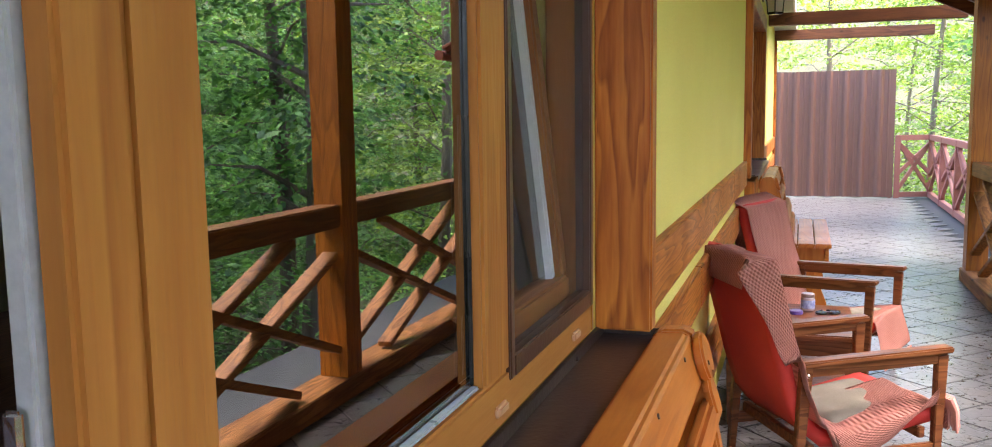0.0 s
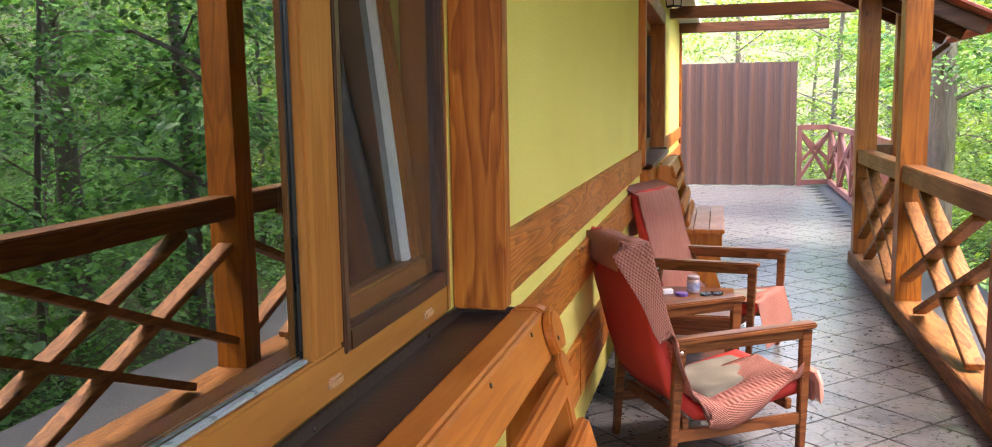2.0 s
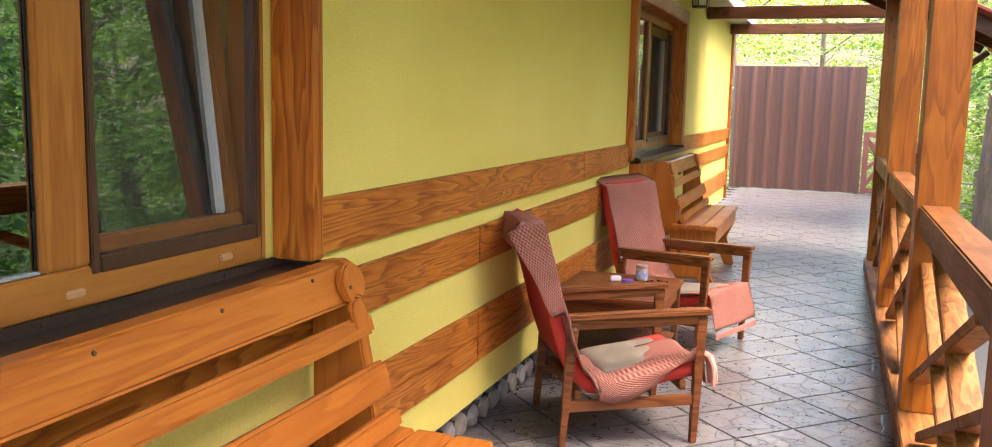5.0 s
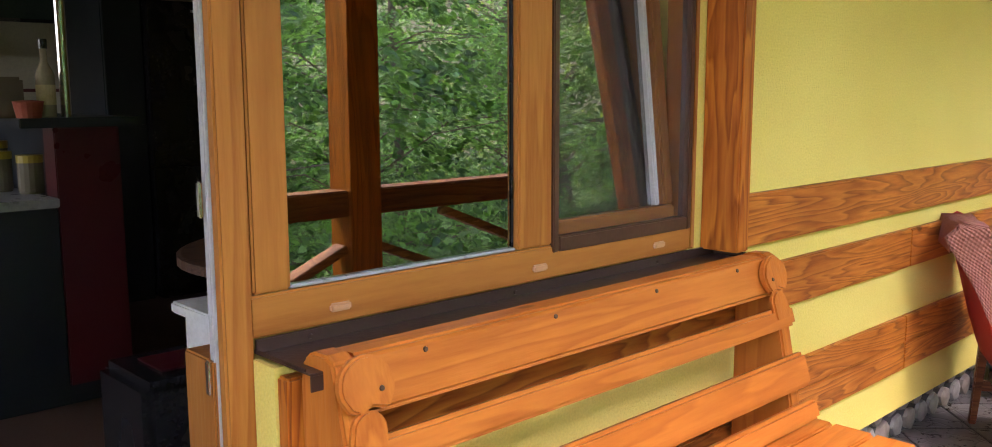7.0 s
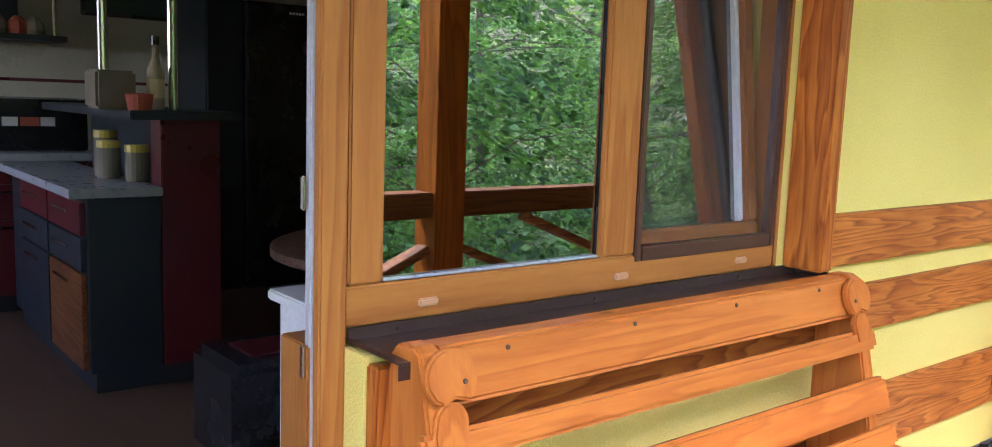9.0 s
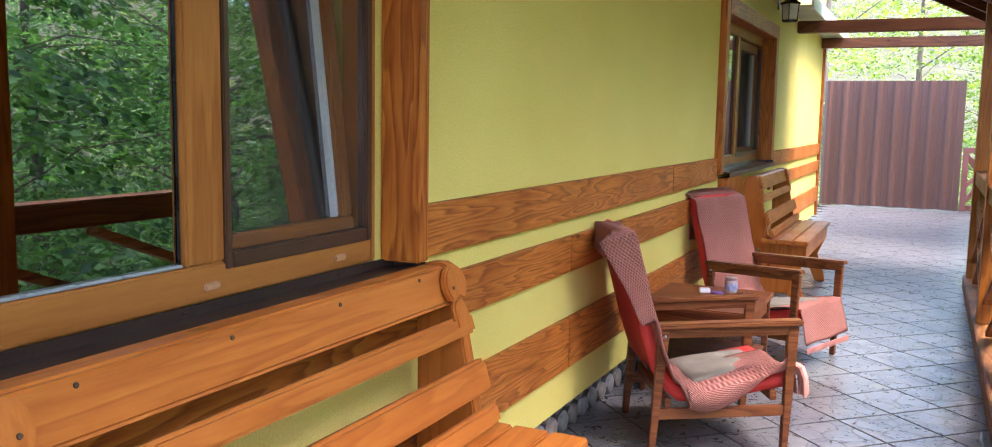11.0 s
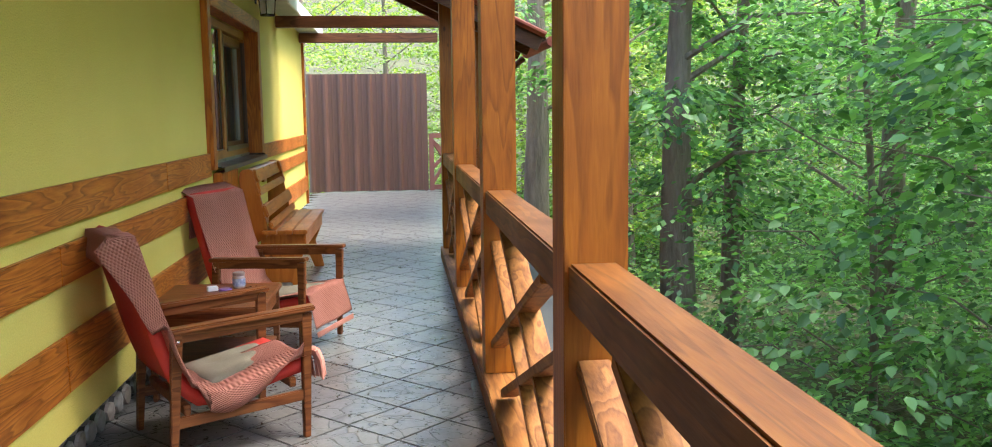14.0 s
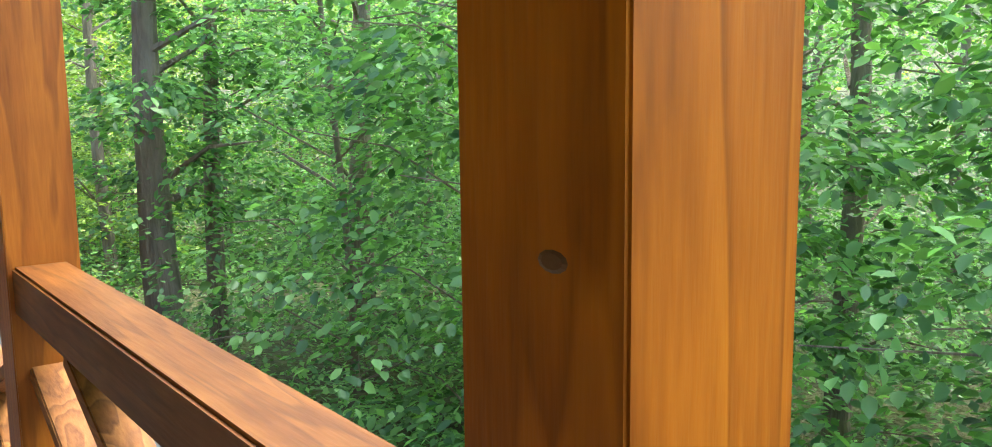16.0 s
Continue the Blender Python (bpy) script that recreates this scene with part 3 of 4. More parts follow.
        for u, v in ((0.12, 1.0), (1.0, 0.12), (0.42, 0.98), (0.98, 0.42)):
            part("brace", bar((a.x, a.y, u), (b_.x, b_.y, v), 0.05, 0.06), REDRAIL, th)
        part("upright", box(a.x - 0.045, a.x + 0.045, a.y - 0.045, a.y + 0.045, 0, 1.1), REDRAIL, th)
    return th


far_railing((1.60, 17.2, 0), (2.16, 17.4, 0))
far_railing((2.16, 17.4, 0), (2.10, 12.6, 0))
far_railing((2.10, 12.6, 0), (1.96, 9.4, 0))
tagged(part("railing_post", box(1.80, 1.94, 9.2, 9.34, 0.0, 2.45, 0.008), POST), "square orange-stained pine post at the terrace corner", "post", "veranda posts")
tagged(part("corner_rail", box(1.52, 1.80, 9.22, 9.32, 1.0, 1.11, 0.006), RAILW), "short brown handrail at the terrace corner", "railing")


def fence():
    th = thing("metal_fence", "brown corrugated metal sheet fence closing the walkway", "fence")
    x, out = -0.74, []
    while x < 1.40:
        out += [(x, 0), (x + 0.042, -0.045), (x + 0.082, -0.045), (x + 0.124, 0), (x + 0.185, 0), (x + 0.192, -0.008), (x + 0.212, -0.008), (x + 0.219, 0)]
        x += 0.2794
    out.append((1.53, 0))
    bm = bmesh.new()
    lo = [bm.verts.new((a, 17.10 + d, 0.02)) for a, d in out]
    hi = [bm.verts.new((a, 17.10 + d, 2.245)) for a, d in out]
    for i in range(len(out) - 1):
        bm.faces.new((lo[i], lo[i + 1], hi[i + 1], hi[i]))
    lo2 = [bm.verts.new(v.co + Vector((0, 0.006, 0))) for v in lo]
    hi2 = [bm.verts.new(v.co + Vector((0, 0.006, 0))) for v in hi]
    for i in range(len(out) - 1):
        bm.faces.new((lo2[i + 1], lo2[i], hi2[i], hi2[i + 1]))
        bm.faces.new((hi[i], hi[i + 1], hi2[i + 1], hi2[i]))
    part("sheet", bm, METAL, th)
    for xx in (-0.6, 1.46):
        part("post", box(xx, xx + 0.05, 17.13, 17.18, 0, 2.2), METAL, th)
    for z in (0.4, 1.7):
        part("rail", box(-0.72, 1.51, 17.11, 17.13, z, z + 0.04), METAL, th)


fence()

# ---- benches ----
def blob(outline, x0, x1, bev=0.006):
    """A carved flat piece: (y, z) outline between two depths."""
    return prism(outline, x1 - x0, "x", x0, bev)


def arc(cy, cz, ry, rz, a0, a1, n):
    return [(cy + ry * math.cos(radians(a0 + (a1 - a0) * k / n)), cz + rz * math.sin(radians(a0 + (a1 - a0) * k / n))) for k in range(n + 1)]


def bench(m):
    th = thing("bench", "orange pine garden bench with slatted back and carved ends", "bench", "benches", m)
    Y0, Y1 = 0.0, 1.58
    lean = lambda z: 0.17 * (1.05 - z) / 0.5      # back leans: lower slats come forward
    part("top_rail", prism([(-0.10, 0.975), (-0.085, 1.048), (-0.012, 1.052), (0.0, 1.042), (0.028, 0.945), (0.022, 0.935), (-0.03, 0.935)], Y1 - 0.11, "y", Y0 + 0.055, 0.007), BENCH, th)
    for z0, z1 in ((0.838, 0.900), (0.665, 0.765), (0.570, 0.630)):
        x = lean((z0 + z1) / 2) - 0.018
        b = box(-0.018, 0.018, Y0 - 0.02, Y1 + 0.02, -(z1 - z0) / 2, (z1 - z0) / 2, 0.010)
        part("back_slat", moved(b, Matrix.Translation((x, 0, (z0 + z1) / 2)) @ Matrix.Rotation(-0.30, 4, "Y")), BENCH, th)
    for y, s in ((Y0, 1), (Y1, -1)):
        out = [(-0.105, 0.99), (-0.095, 1.035), (-0.07, 1.056), (-0.02, 1.058), (0.006, 1.046), (0.018, 1.0),
               (0.052, 0.86), (0.10, 0.62), (0.10, 0.50), (0.0, 0.45), (-0.06, 0.0), (-0.13, 0.0), (-0.10, 0.5), (-0.10, 0.75)]
        up = part("end_post", prism(out, 0.055, "y", y if s > 0 else y - 0.055, 0.006), BENCHZ, th, "carved upright with a scrolled head")
        head = [(y + s * (p - 0.0), z) for p, z in arc(0.058, 0.995, 0.062, 0.058, 195, -35, 14) + [(0.098, 0.945), (0.06, 0.955), (0.03, 0.945), (0.012, 0.955)]]
        slope = Matrix.Translation((0.012, 0, 1.0)) @ Matrix.Rotation(-0.27, 4, "Y") @ Matrix.Translation((0, 0, -1.0))
        part("scroll", moved(blob(head, 0.002, 0.026), slope), BENCHZ, up)
        jaw = [(y + s * p, z) for p, z in arc(0.052, 0.905, 0.042, 0.046, 150, 20, 8) + [(0.088, 0.86), (0.006, 0.86), (0.004, 0.89)]]
        part("carving", moved(blob(jaw, -0.002, 0.018), slope), BENCHZ, up)
        part("peg", moved(lathe([(0.006, 0), (0.005, 0.003)], 8), slope @ pose(0.026, y + s * 0.085, 0.985, 0, 90, 0)), NET, up)
    for k in range(4):
        part("peg", moved(lathe([(0.006, 0), (0.005, 0.003)], 8), pose(0.0035, 0.22 + 0.38 * k, 1.032, 0, 75, 0)), NET, th)
    for k in range(3):
        x = 0.065 + k * 0.123
        part("seat_plank", box(x, x + 0.116, Y0 - 0.05, Y1 + 0.05, 0.525, 0.56, 0.006), BENCH, th)
    part("apron", box(0.38, 0.41, Y0, Y1, 0.41, 0.523, 0.005), BENCH, th)
    for y in (Y0 + 0.02, Y1 - 0.075):
        out = [(0.05, 0.522), (0.375, 0.522), (0.40, 0.40), (0.34, 0.26), (0.40, 0.10), (0.42, 0.0), (0.33, 0.0), (0.28, 0.12), (0.12, 0.12), (0.08, 0.0), (0.0, 0.0), (0.02, 0.2)]
        part("side_leg", prism(out, 0.055, "y", y, 0.006), BENCHZ, th)
    return th


b1 = bench(pose(-0.245, 0.435, 0))
copy_thing(b1, pose(-0.205, 7.06, 0))


# ---- armchairs ----
PROFILE = [(-0.465, 1.00), (-0.425, 0.86), (-0.38, 0.70), (-0.335, 0.53), (-0.285, 0.38), (-0.21, 0.285), (-0.10, 0.275), (0.05, 0.305), (0.18, 0.335), (0.29, 0.355)]


def along(u):
    """A point and its normal on the chair's seat profile, u from the top of the back to the seat's front."""
    f = max(0.0, min(0.9999, u)) * (len(PROFILE) - 1)
    i = int(f)
    a, c = Vector((*PROFILE[i], 0)), Vector((*PROFILE[i + 1], 0))
    d = (c - a).normalized()
    p = a.lerp(c, f - i)
    return Vector((p.x, 0, p.y)), Vector((-d.y, 0, d.x))


def armchair(m, drape, label):
    th = thing("armchair", label, "armchair", "armchairs by the table", m)
    W = 0.285
    for s in (-1, 1):
        y = s * W
        part("armrest", prism([(-0.33, 0.575), (-0.33, 0.60), (0.33, 0.622), (0.33, 0.597)], 0.065, "y", y - 0.0325, 0.006), CHAIRW, th)
        part("arm_rail", bar((-0.30, y, 0.555), (0.29, y, 0.575), 0.025, 0.045), CHAIRW, th)
        part("front_leg", prism([(0.262, 0.0), (0.292, 0.0), (0.318, 0.59), (0.268, 0.59)], 0.032, "y", y - 0.016, 0.004), CHAIRW, th)
        part("back_leg", prism([(-0.345, 0.0), (-0.315, 0.0), (-0.265, 0.575), (-0.315, 0.575)], 0.032, "y", y - 0.016, 0.004), CHAIRW, th)
        part("side_stretcher", bar((-0.32, y, 0.185), (0.28, y, 0.205), 0.022, 0.05), CHAIRW, th)
        part("bolt", moved(lathe([(0.009, 0), (0.009, 0.003), (0.005, 0.006)], 10), Matrix.LocRotScale((-0.29, y + s * 0.016, 0.54), Euler((-s * math.pi / 2, 0, 0)), None)), STEEL, th)
    part("cross_bar", bar((0.22, -W, 0.27), (0.22, W, 0.27), 0.03, 0.045), CHAIRW, th)
    part("cross_bar", bar((-0.26, -W, 0.235), (-0.26, W, 0.235), 0.03, 0.045), CHAIRW, th)

    def shell(u, v):
        p, n = along(u)
        bulge = 0.012 * math.sin(math.pi * v)
        return p + n * (bulge - 0.045) + Vector((0, (v - 0.5) * (2 * W - 0.04), 0))
    bm = sheet(shell, 27, 8)
    bmesh.ops.recalc_face_normals(bm, faces=bm.faces[:])
    r = bmesh.ops.solidify(bm, geom=bm.faces[:], thickness=0.05)
    part("seat_shell", bm, RED, th, "red cloth upholstered shell")
    drape(W, m)
    return th


def rough_cloth(p, k, a=0.006):
    return p + Vector((noise.noise(p * 7 + Vector((k, 0, 0))), noise.noise(p * 7 + Vector((0, k, 9))), noise.noise(p * 7 + Vector((5, 0, k))))) * a


def cushion(m, cx, ang, lift):
    bm = bmesh.new()
    n = 18
    lay = []
    for s in (1, -1):
        g = []
        for i in range(n + 1):
            row = []
            for j in range(n + 1):
                x, y = (i / n - 0.5) * 2, (j / n - 0.5) * 2
                h = (max(0, 1 - x ** 4) * max(0, 1 - y ** 4)) ** 0.4
                tuft = sum(math.exp(-((x - a) ** 2 + (y - c) ** 2) * 30) for a in (-0.4, 0.4) for c in (-0.4, 0.4))
                row.append(bm.verts.new((x * 0.20, y * 0.20, s * (0.006 + 0.026 * h - 0.014 * tuft * h))))
            g.append(row)
        for i in range(n):
            for j in range(n):
                q = (g[i][j], g[i + 1][j], g[i + 1][j + 1], g[i][j + 1])
                bm.faces.new(q if s > 0 else q[::-1])
        lay.append(g)
    a, c = lay
    rim = [(i, 0) for i in range(n)] + [(n, j) for j in range(n)] + [(n - i, n) for i in range(n)] + [(0, n - j) for j in range(n)]
    for (i, j), (k, l) in zip(rim, rim[1:] + rim[:1]):
        bm.faces.new((a[i][j], c[i][j], c[k][l], a[k][l]))
    th = thing("seat_cushion", "flat tufted beige seat cushion on the draped armchair", "cushion", "seat cushions")
    ob = part("cover", bm, BEIGE, th, smooth=True)
    pp, _ = along(0.78)
    th.matrix_basis = m @ pose(cx, 0.0, pp.z + lift, 0, ang, 4)
    tr = part("piping", box(-0.2, 0.2, -0.203, 0.203, -0.006, 0.006, 0.003), mottled("maroon_piping", (0.16, 0.03, 0.03), (0.2, 0.04, 0.04), 9, 0.9), th, "dark red edge")


def drape_one(W, m):
    th = thing("throw_blanket", "pink chunky-knit throw slipping off the red armchair", "blanket", "knitted throws", m)

    def fn(u, v):
        # from behind the top of the back, down the back on a slant, over the seat and out at the front corner
        s = u * 1.22 - 0.10
        p, n = along(s if s > 0 else 0)
        width = 0.40 - 0.02 * u
        y = -W - 0.02 + v * width
        slide = 0.0
        if s < 0:
            p = p + Vector((-0.075 - 0.03 * min(1, -s / 0.1), 0, 0.035 + s * 1.4))
            return rough_cloth(p + Vector((0, y, 0)), 1)
        q = p + n * 0.034
        if s < 0.45 and v < 0.34:
            k = (0.34 - v) / 0.34
            y = -W - 0.022 - 0.012 * k
            q = q - n * (0.15 * (1 - s / 0.45) + 0.02) * k
        if 0.30 < s < 0.97:
            hang = math.sin((s - 0.30) / 0.67 * math.pi)
            if v < 0.35:
                k = (0.35 - v) / 0.35
                y = -W - 0.03 - 0.02 * math.sin(k * 3)
                q = q + Vector((0.02 * k, 0, -0.11 * k * hang + 0.09 * (1 - hang) * k))
        if s > 1.0:
            q = q + Vector((0.03 + 0.10 * (s - 1), 0, -0.9 * (s - 1)))
        return rough_cloth(q + Vector((0, y, 0)), 2, 0.009)
    bm = sheet(fn, 60, 24)
    bmesh.ops.solidify(bm, geom=bm.faces[:], thickness=0.012)
    part("cloth", bm, KNIT, th)
    for k in range(14):
        x, y = 0.325 + 0.006 * (k % 3), -W - 0.025 + 0.005 * k
        part("tassel", tube([(x, y, 0.41), (x + 0.02, y - 0.008, 0.36), (x + 0.026 + 0.004 * (k % 4), y - 0.012 + 0.003 * (k % 5), 0.27 + 0.008 * (k % 3))], [0.011, 0.009, 0.005], 6), KNIT, th)
    cushion(m, 0.05, -7, 0.014)


def drape_two(W, m):
    th = thing("throw_blanket", "pink cable-knit throw spread over the whole armchair", "blanket", "knitted throws", m)

    def fn(u, v):
        s = u * 1.40 - 0.14
        y = (v - 0.5) * (2 * W - 0.01 + 0.05 * (s < 0.35))
        p, n = along(s if s > 0 else 0)
        if s < 0:
            return rough_cloth(p + Vector((-0.085, y, 0.035 + s * 2.4)), 5, 0.008)
        q = p + n * 0.036
        if s > 1.0:
            q = q + Vector((0.035 + 0.20 * (s - 1), 0, -0.85 * (s - 1)))
        return rough_cloth(q + Vector((0, y, 0)), 6, 0.009)
    bm = sheet(fn, 60, 24)
    bmesh.ops.solidify(bm, geom=bm.faces[:], thickness=0.012)
    part("cloth", bm, KNIT, th)
    for k in range(40):
        y = (k / 39 - 0.5) * (2 * W - 0.02)
        part("fringe", tube([(0.378, y, 0.15), (0.382, y + 0.003, 0.115)], [0.005, 0.002], 5), KNIT, th)
    cushion(m, 0.07, -7, 0.028)


armchair(pose(0.14, 3.87, 0, 0, 0, 29), drape_one, "teak armchair with red cloth shell beside the low table")
armchair(pose(0.19, 5.56, 0, 0, 0, -20), drape_two, "teak armchair wholly covered by a pink throw")


# ---- low table and what lies on it ----
def low_table():
    th = thing("low_table", "low varnished wooden side table between the armchairs", "table")
    part("tabletop", box(-0.36, 0.26, 4.34, 5.06, 0.465, 0.497, 0.006), CHAIRW, th)
    for y in (4.37, 5.01):
        part("apron", box(-0.33, 0.23, y, y + 0.02, 0.385, 0.463, 0.003), CHAIRW, th)
    for x in (-0.335, 0.215):
        part("apron", box(x, x + 0.02, 4.392, 5.008, 0.385, 0.463, 0.003), CHAIRW, th)
        for y in (4.38, 4.985):
            part("leg", prism([(x - 0.01, 0.463), (x + 0.035, 0.463), (x + 0.025, 0), (x, 0)], 0.04, "y", y, 0.004), DARKBEAM, th)
    part("shelf", box(-0.33, 0.23, 4.42, 4.98, 0.17, 0.19, 0.004), DARKBEAM, th)


low_table()
jar = thing("glass_jar", "small glass jar with a blue paper label", "jar", m=pose(0.04, 4.90, 0.497))
part("body", lathe([(0.030, 0), (0.036, 0.006), (0.036, 0.065), (0.030, 0.078)], 24), mottled("cloudy_glass", (0.42, 0.30, 0.27), (0.5, 0.38, 0.34), 9, 0.12), jar, smooth=True)
part("label_band", lathe([(0.0365, 0.015), (0.0368, 0.016), (0.0368, 0.058), (0.0365, 0.059)], 24), mottled("blue_label", (0.10, 0.12, 0.28), (0.45, 0.45, 0.55), 40, 0.6), jar, "blue and white label")
part("lid", lathe([(0.033, 0.074), (0.035, 0.078), (0.035, 0.090), (0.031, 0.094)], 24), mottled("tin_lid", (0.3, 0.2, 0.18), (0.4, 0.3, 0.27), 9, 0.35, 0.5), jar)
lid = thing("jar_lid", "loose purple jar lid on the table", "lid", m=pose(-0.02, 4.80, 0.497))
part("rim", lathe([(0.034, 0), (0.036, 0.003), (0.036, 0.016), (0.033, 0.019)], 24), mottled("purple_enamel", (0.12, 0.06, 0.25), (0.16, 0.08, 0.3), 9, 0.3), lid)
box_ = thing("cigarette_lighter_box", "small white box on the table", "box", m=pose(-0.10, 4.84, 0.497, 0, 0, 25))
part("carton", box(-0.03, 0.03, -0.018, 0.018, 0, 0.026, 0.003), WHITE, box_)
gl = thing("sunglasses", "folded black sunglasses on the table", "sunglasses", m=pose(0.14, 4.83, 0.497, 0, 0, 20))
for s in (-1, 1):
    part("lens", moved(lathe([(0.024, 0), (0.027, 0.004), (0.024, 0.009)], 16), Matrix.LocRotScale((s * 0.034, 0, 0.002), None, (1.2, 0.9, 1.3))), BLACK, gl)
    part("temple", bar((s * 0.065, 0.0, 0.012), (s * 0.01, 0.05, 0.010), 0.005, 0.008, 0.002), BLACK, gl)
part("bridge", bar((-0.012, 0, 0.01), (0.012, 0, 0.01), 0.006, 0.006, 0.002), BLACK, gl)

# wall lantern
lan = thing("wall_lantern", "small black metal lantern on the yellow wall", "lamp", m=pose(-0.27, 8.85, 2.45))
part("bracket", bar((-0.115, 0, 0.24), (0.0, 0, 0.24), 0.02, 0.02), BLACK, lan)
part("back_plate", box(-0.117, -0.105, -0.04, 0.04, 0.12, 0.30, 0.003), BLACK, lan)
part("roof", lathe([(0.10, 0.17), (0.10, 0.18), (0.03, 0.225), (0.012, 0.25)], 4), BLACK, lan)
part("base", lathe([(0.06, 0.0), (0.075, 0.012), (0.075, 0.022)], 4), BLACK, lan)
part("shade", lathe([(0.062, 0.022), (0.072, 0.17)], 4), mottled("frosted_glass", (0.7, 0.7, 0.68), (0.8, 0.8, 0.78), 9, 0.3), lan, "frosted glass shade")
for k in range(4):
    a = k * math.pi / 2
    part("bar", bar((0.068 * math.cos(a), 0.068 * math.sin(a), 0.02), (0.08 * math.cos(a), 0.08 * math.sin(a), 0.175), 0.01, 0.01, 0.002, (1, 0.3, 0)), BLACK, lan)

# curtains behind the panes
def curtain(y0, y1, x, z0, z1, n):
    th = thing("curtain", "grey-white pleated curtain hanging behind the window", "curtain", "curtains")
    def fn(u, v):
        return Vector((x + 0.03 * math.sin(v * n * 2 * math.pi) + 0.008 * math.sin(v * 31), y0 + (y1 - y0) * v, z0 + (z1 - z0) * u))
    part("cloth", sheet(fn, 2, n * 10, 0.003), CURTAIN, th)


curtain(1.46, 1.94, -0.78, 0.35, 2.4, 8)
curtain(7.73, 8.53, -0.72, 0.4, 2.3, 7)

# ---- room behind the glass ----
HF = 0.20
structure("floor_room", box(-5.25, -0.622, -3.0, 6.0, 0.05, HF + 0.055, 0), KFLOOR, "brown tiled kitchen floor", "floor")
structure("ceiling_room", box(-5.25, -0.62, -3.0, 12.8, 2.75, 2.9, 0), WHITE, "white room ceiling", "ceiling")
structure("wall_back", box(-5.45, -5.25, -3.2, 12.8, 0, 2.9, 0), KWALL, "cream kitchen back wall", "wall")
# out-of-view side wall; its opening is invented to hold the fill lamp
bm = box(-5.25, -4.6, -3.2, -3.0, 0, 2.9, 0)
box(-2.6, -0.62, -3.2, -3.0, 0, 2.9, 0, bm)
box(-4.6, -2.6, -3.2, -3.0, 0, 1.1, 0, bm)
box(-4.6, -2.6, -3.2, -3.0, 2.35, 2.9, 0, bm)
structure("wall_side", bm, KWALL, "cream kitchen side wall with an unseen opening added for the fill lamp", "wall")
# area lamp added to brighten the kitchen; no window is known here
fill_lamp = new("kitchen_fill_light", bpy.data.lights.new("kitchen_fill_light", "AREA"))
fill_lamp.data.shape, fill_lamp.data.size, fill_lamp.data.size_y, fill_lamp.data.energy, fill_lamp.data.color = "RECTANGLE", 1.9, 1.2, 0.35, (0.95, 1.0, 0.97)
fill_lamp.matrix_world = look((-3.6, -3.1, 1.72), (-3.6, 2.0, 1.4))
structure("wall_inner", box(-5.25, -0.62, 5.9, 6.0, 0.2, 2.75, 0), KWALL, "cream inner partition wall", "wall")
structure("floor_far_room", box(-5.25, -0.62, 6.0, 12.8, 0.05, HF, 0), KFLOOR, "brown floor of the far room", "floor")
before_kitchen = set(bpy.data.objects)


def cabinet(y0, y1, m=None):
    th = thing("kitchen_cabinet", "maroon drawer cabinet with long steel handles", "cabinet", "kitchen cabinets")
    part("body", box(-5.2, -4.575, y0, y1, 0.30, 1.055, 0), NAVY, th)
    part("kickboard", box(-5.2, -4.62, y0, y1, HF, 0.30, 0), NAVY, th)
    for z0, z1 in ((0.935, 1.05), (0.735, 0.93), (0.305, 0.73)):
        d = part("drawer_front", box(-4.574, -4.55, y0 + 0.003, y1 - 0.003, z0, z1, 0.003), MAROON, th)
        part("handle", bar((-4.53, y0 + 0.12, z1 - 0.04), (-4.53, y1 - 0.12, z1 - 0.04), 0.012, 0.012, 0.004), STEEL, d, "long steel bar handle")


cabinet(-0.2, 0.50)
cabinet(0.505, 1.20)
cabinet(1.205, 1.90)
tagged(part("worktop", box(-5.2, -4.53, -0.2, 1.9, 1.057, 1.10, 0.004), WORKTOP), "pale grey laminate worktop along the wall", "worktop")
isl = thing("kitchen_island", "dark slate and maroon kitchen island with raised bar", "kitchen island")
part("kickboard", box(-4.3, -2.89, 0.80, 1.28, HF, 0.29, 0), NAVY, isl)
part("side_panel", box(-4.35, -2.872, 0.775, 1.07, 0.292, 1.03, 0.003), NAVY, isl, "dark slate panel")
part("red_panel", box(-3.0, -2.865, 1.072, 1.33, 0.285, 1.35, 0.004), MAROON, isl, "glossy maroon end panel")
part("bar_back", box(-4.35, -3.002, 1.18, 1.30, 0.29, 1.35, 0.003), NAVY, isl)
part("counter", box(-4.35, -2.84, 0.70, 1.07, 1.032, 1.07, 0.004), WORKTOP, isl, "grey worktop")
part("bar_top", box(-4.35, -2.80, 0.93, 1.40, 1.352, 1.39, 0.004), NAVY, isl)
for k, (x0, x1) in enumerate(((-3.45, -2.90), (-4.05, -3.47))):
    for z0, z1, mt in ((0.87, 1.01, MAROON), (0.72, 0.86, NAVY), (0.30, 0.71, NAVY if k else CHAIRW)):
        d = part("drawer_front", box(x0, x1, 0.752, 0.773, z0, z1, 0.003), mt, isl)
        part("handle", bar((x0 + 0.15, 0.735, z1 - 0.05), (x1 - 0.15, 0.735, z1 - 0.05), 0.012, 0.012, 0.004), STEEL, d)
for x, y in ((-3.3, 0.965), (-2.95, 1.155)):
    part("pole", moved(lathe([(0.022, 1.39), (0.022, 2.75)], 14), pose(x, y, 0)), STEEL, isl, "chrome pole")
mw = thing("microwave", "black microwave oven with steel trim", "microwave")
part("body", box(-4.98, -4.62, 0.66, 1.23, 1.102, 1.41, 0.01), STEEL, mw)
part("door", box(-4.62, -4.60, 0.67, 1.09, 1.112, 1.40, 0.005), BLACK, mw)
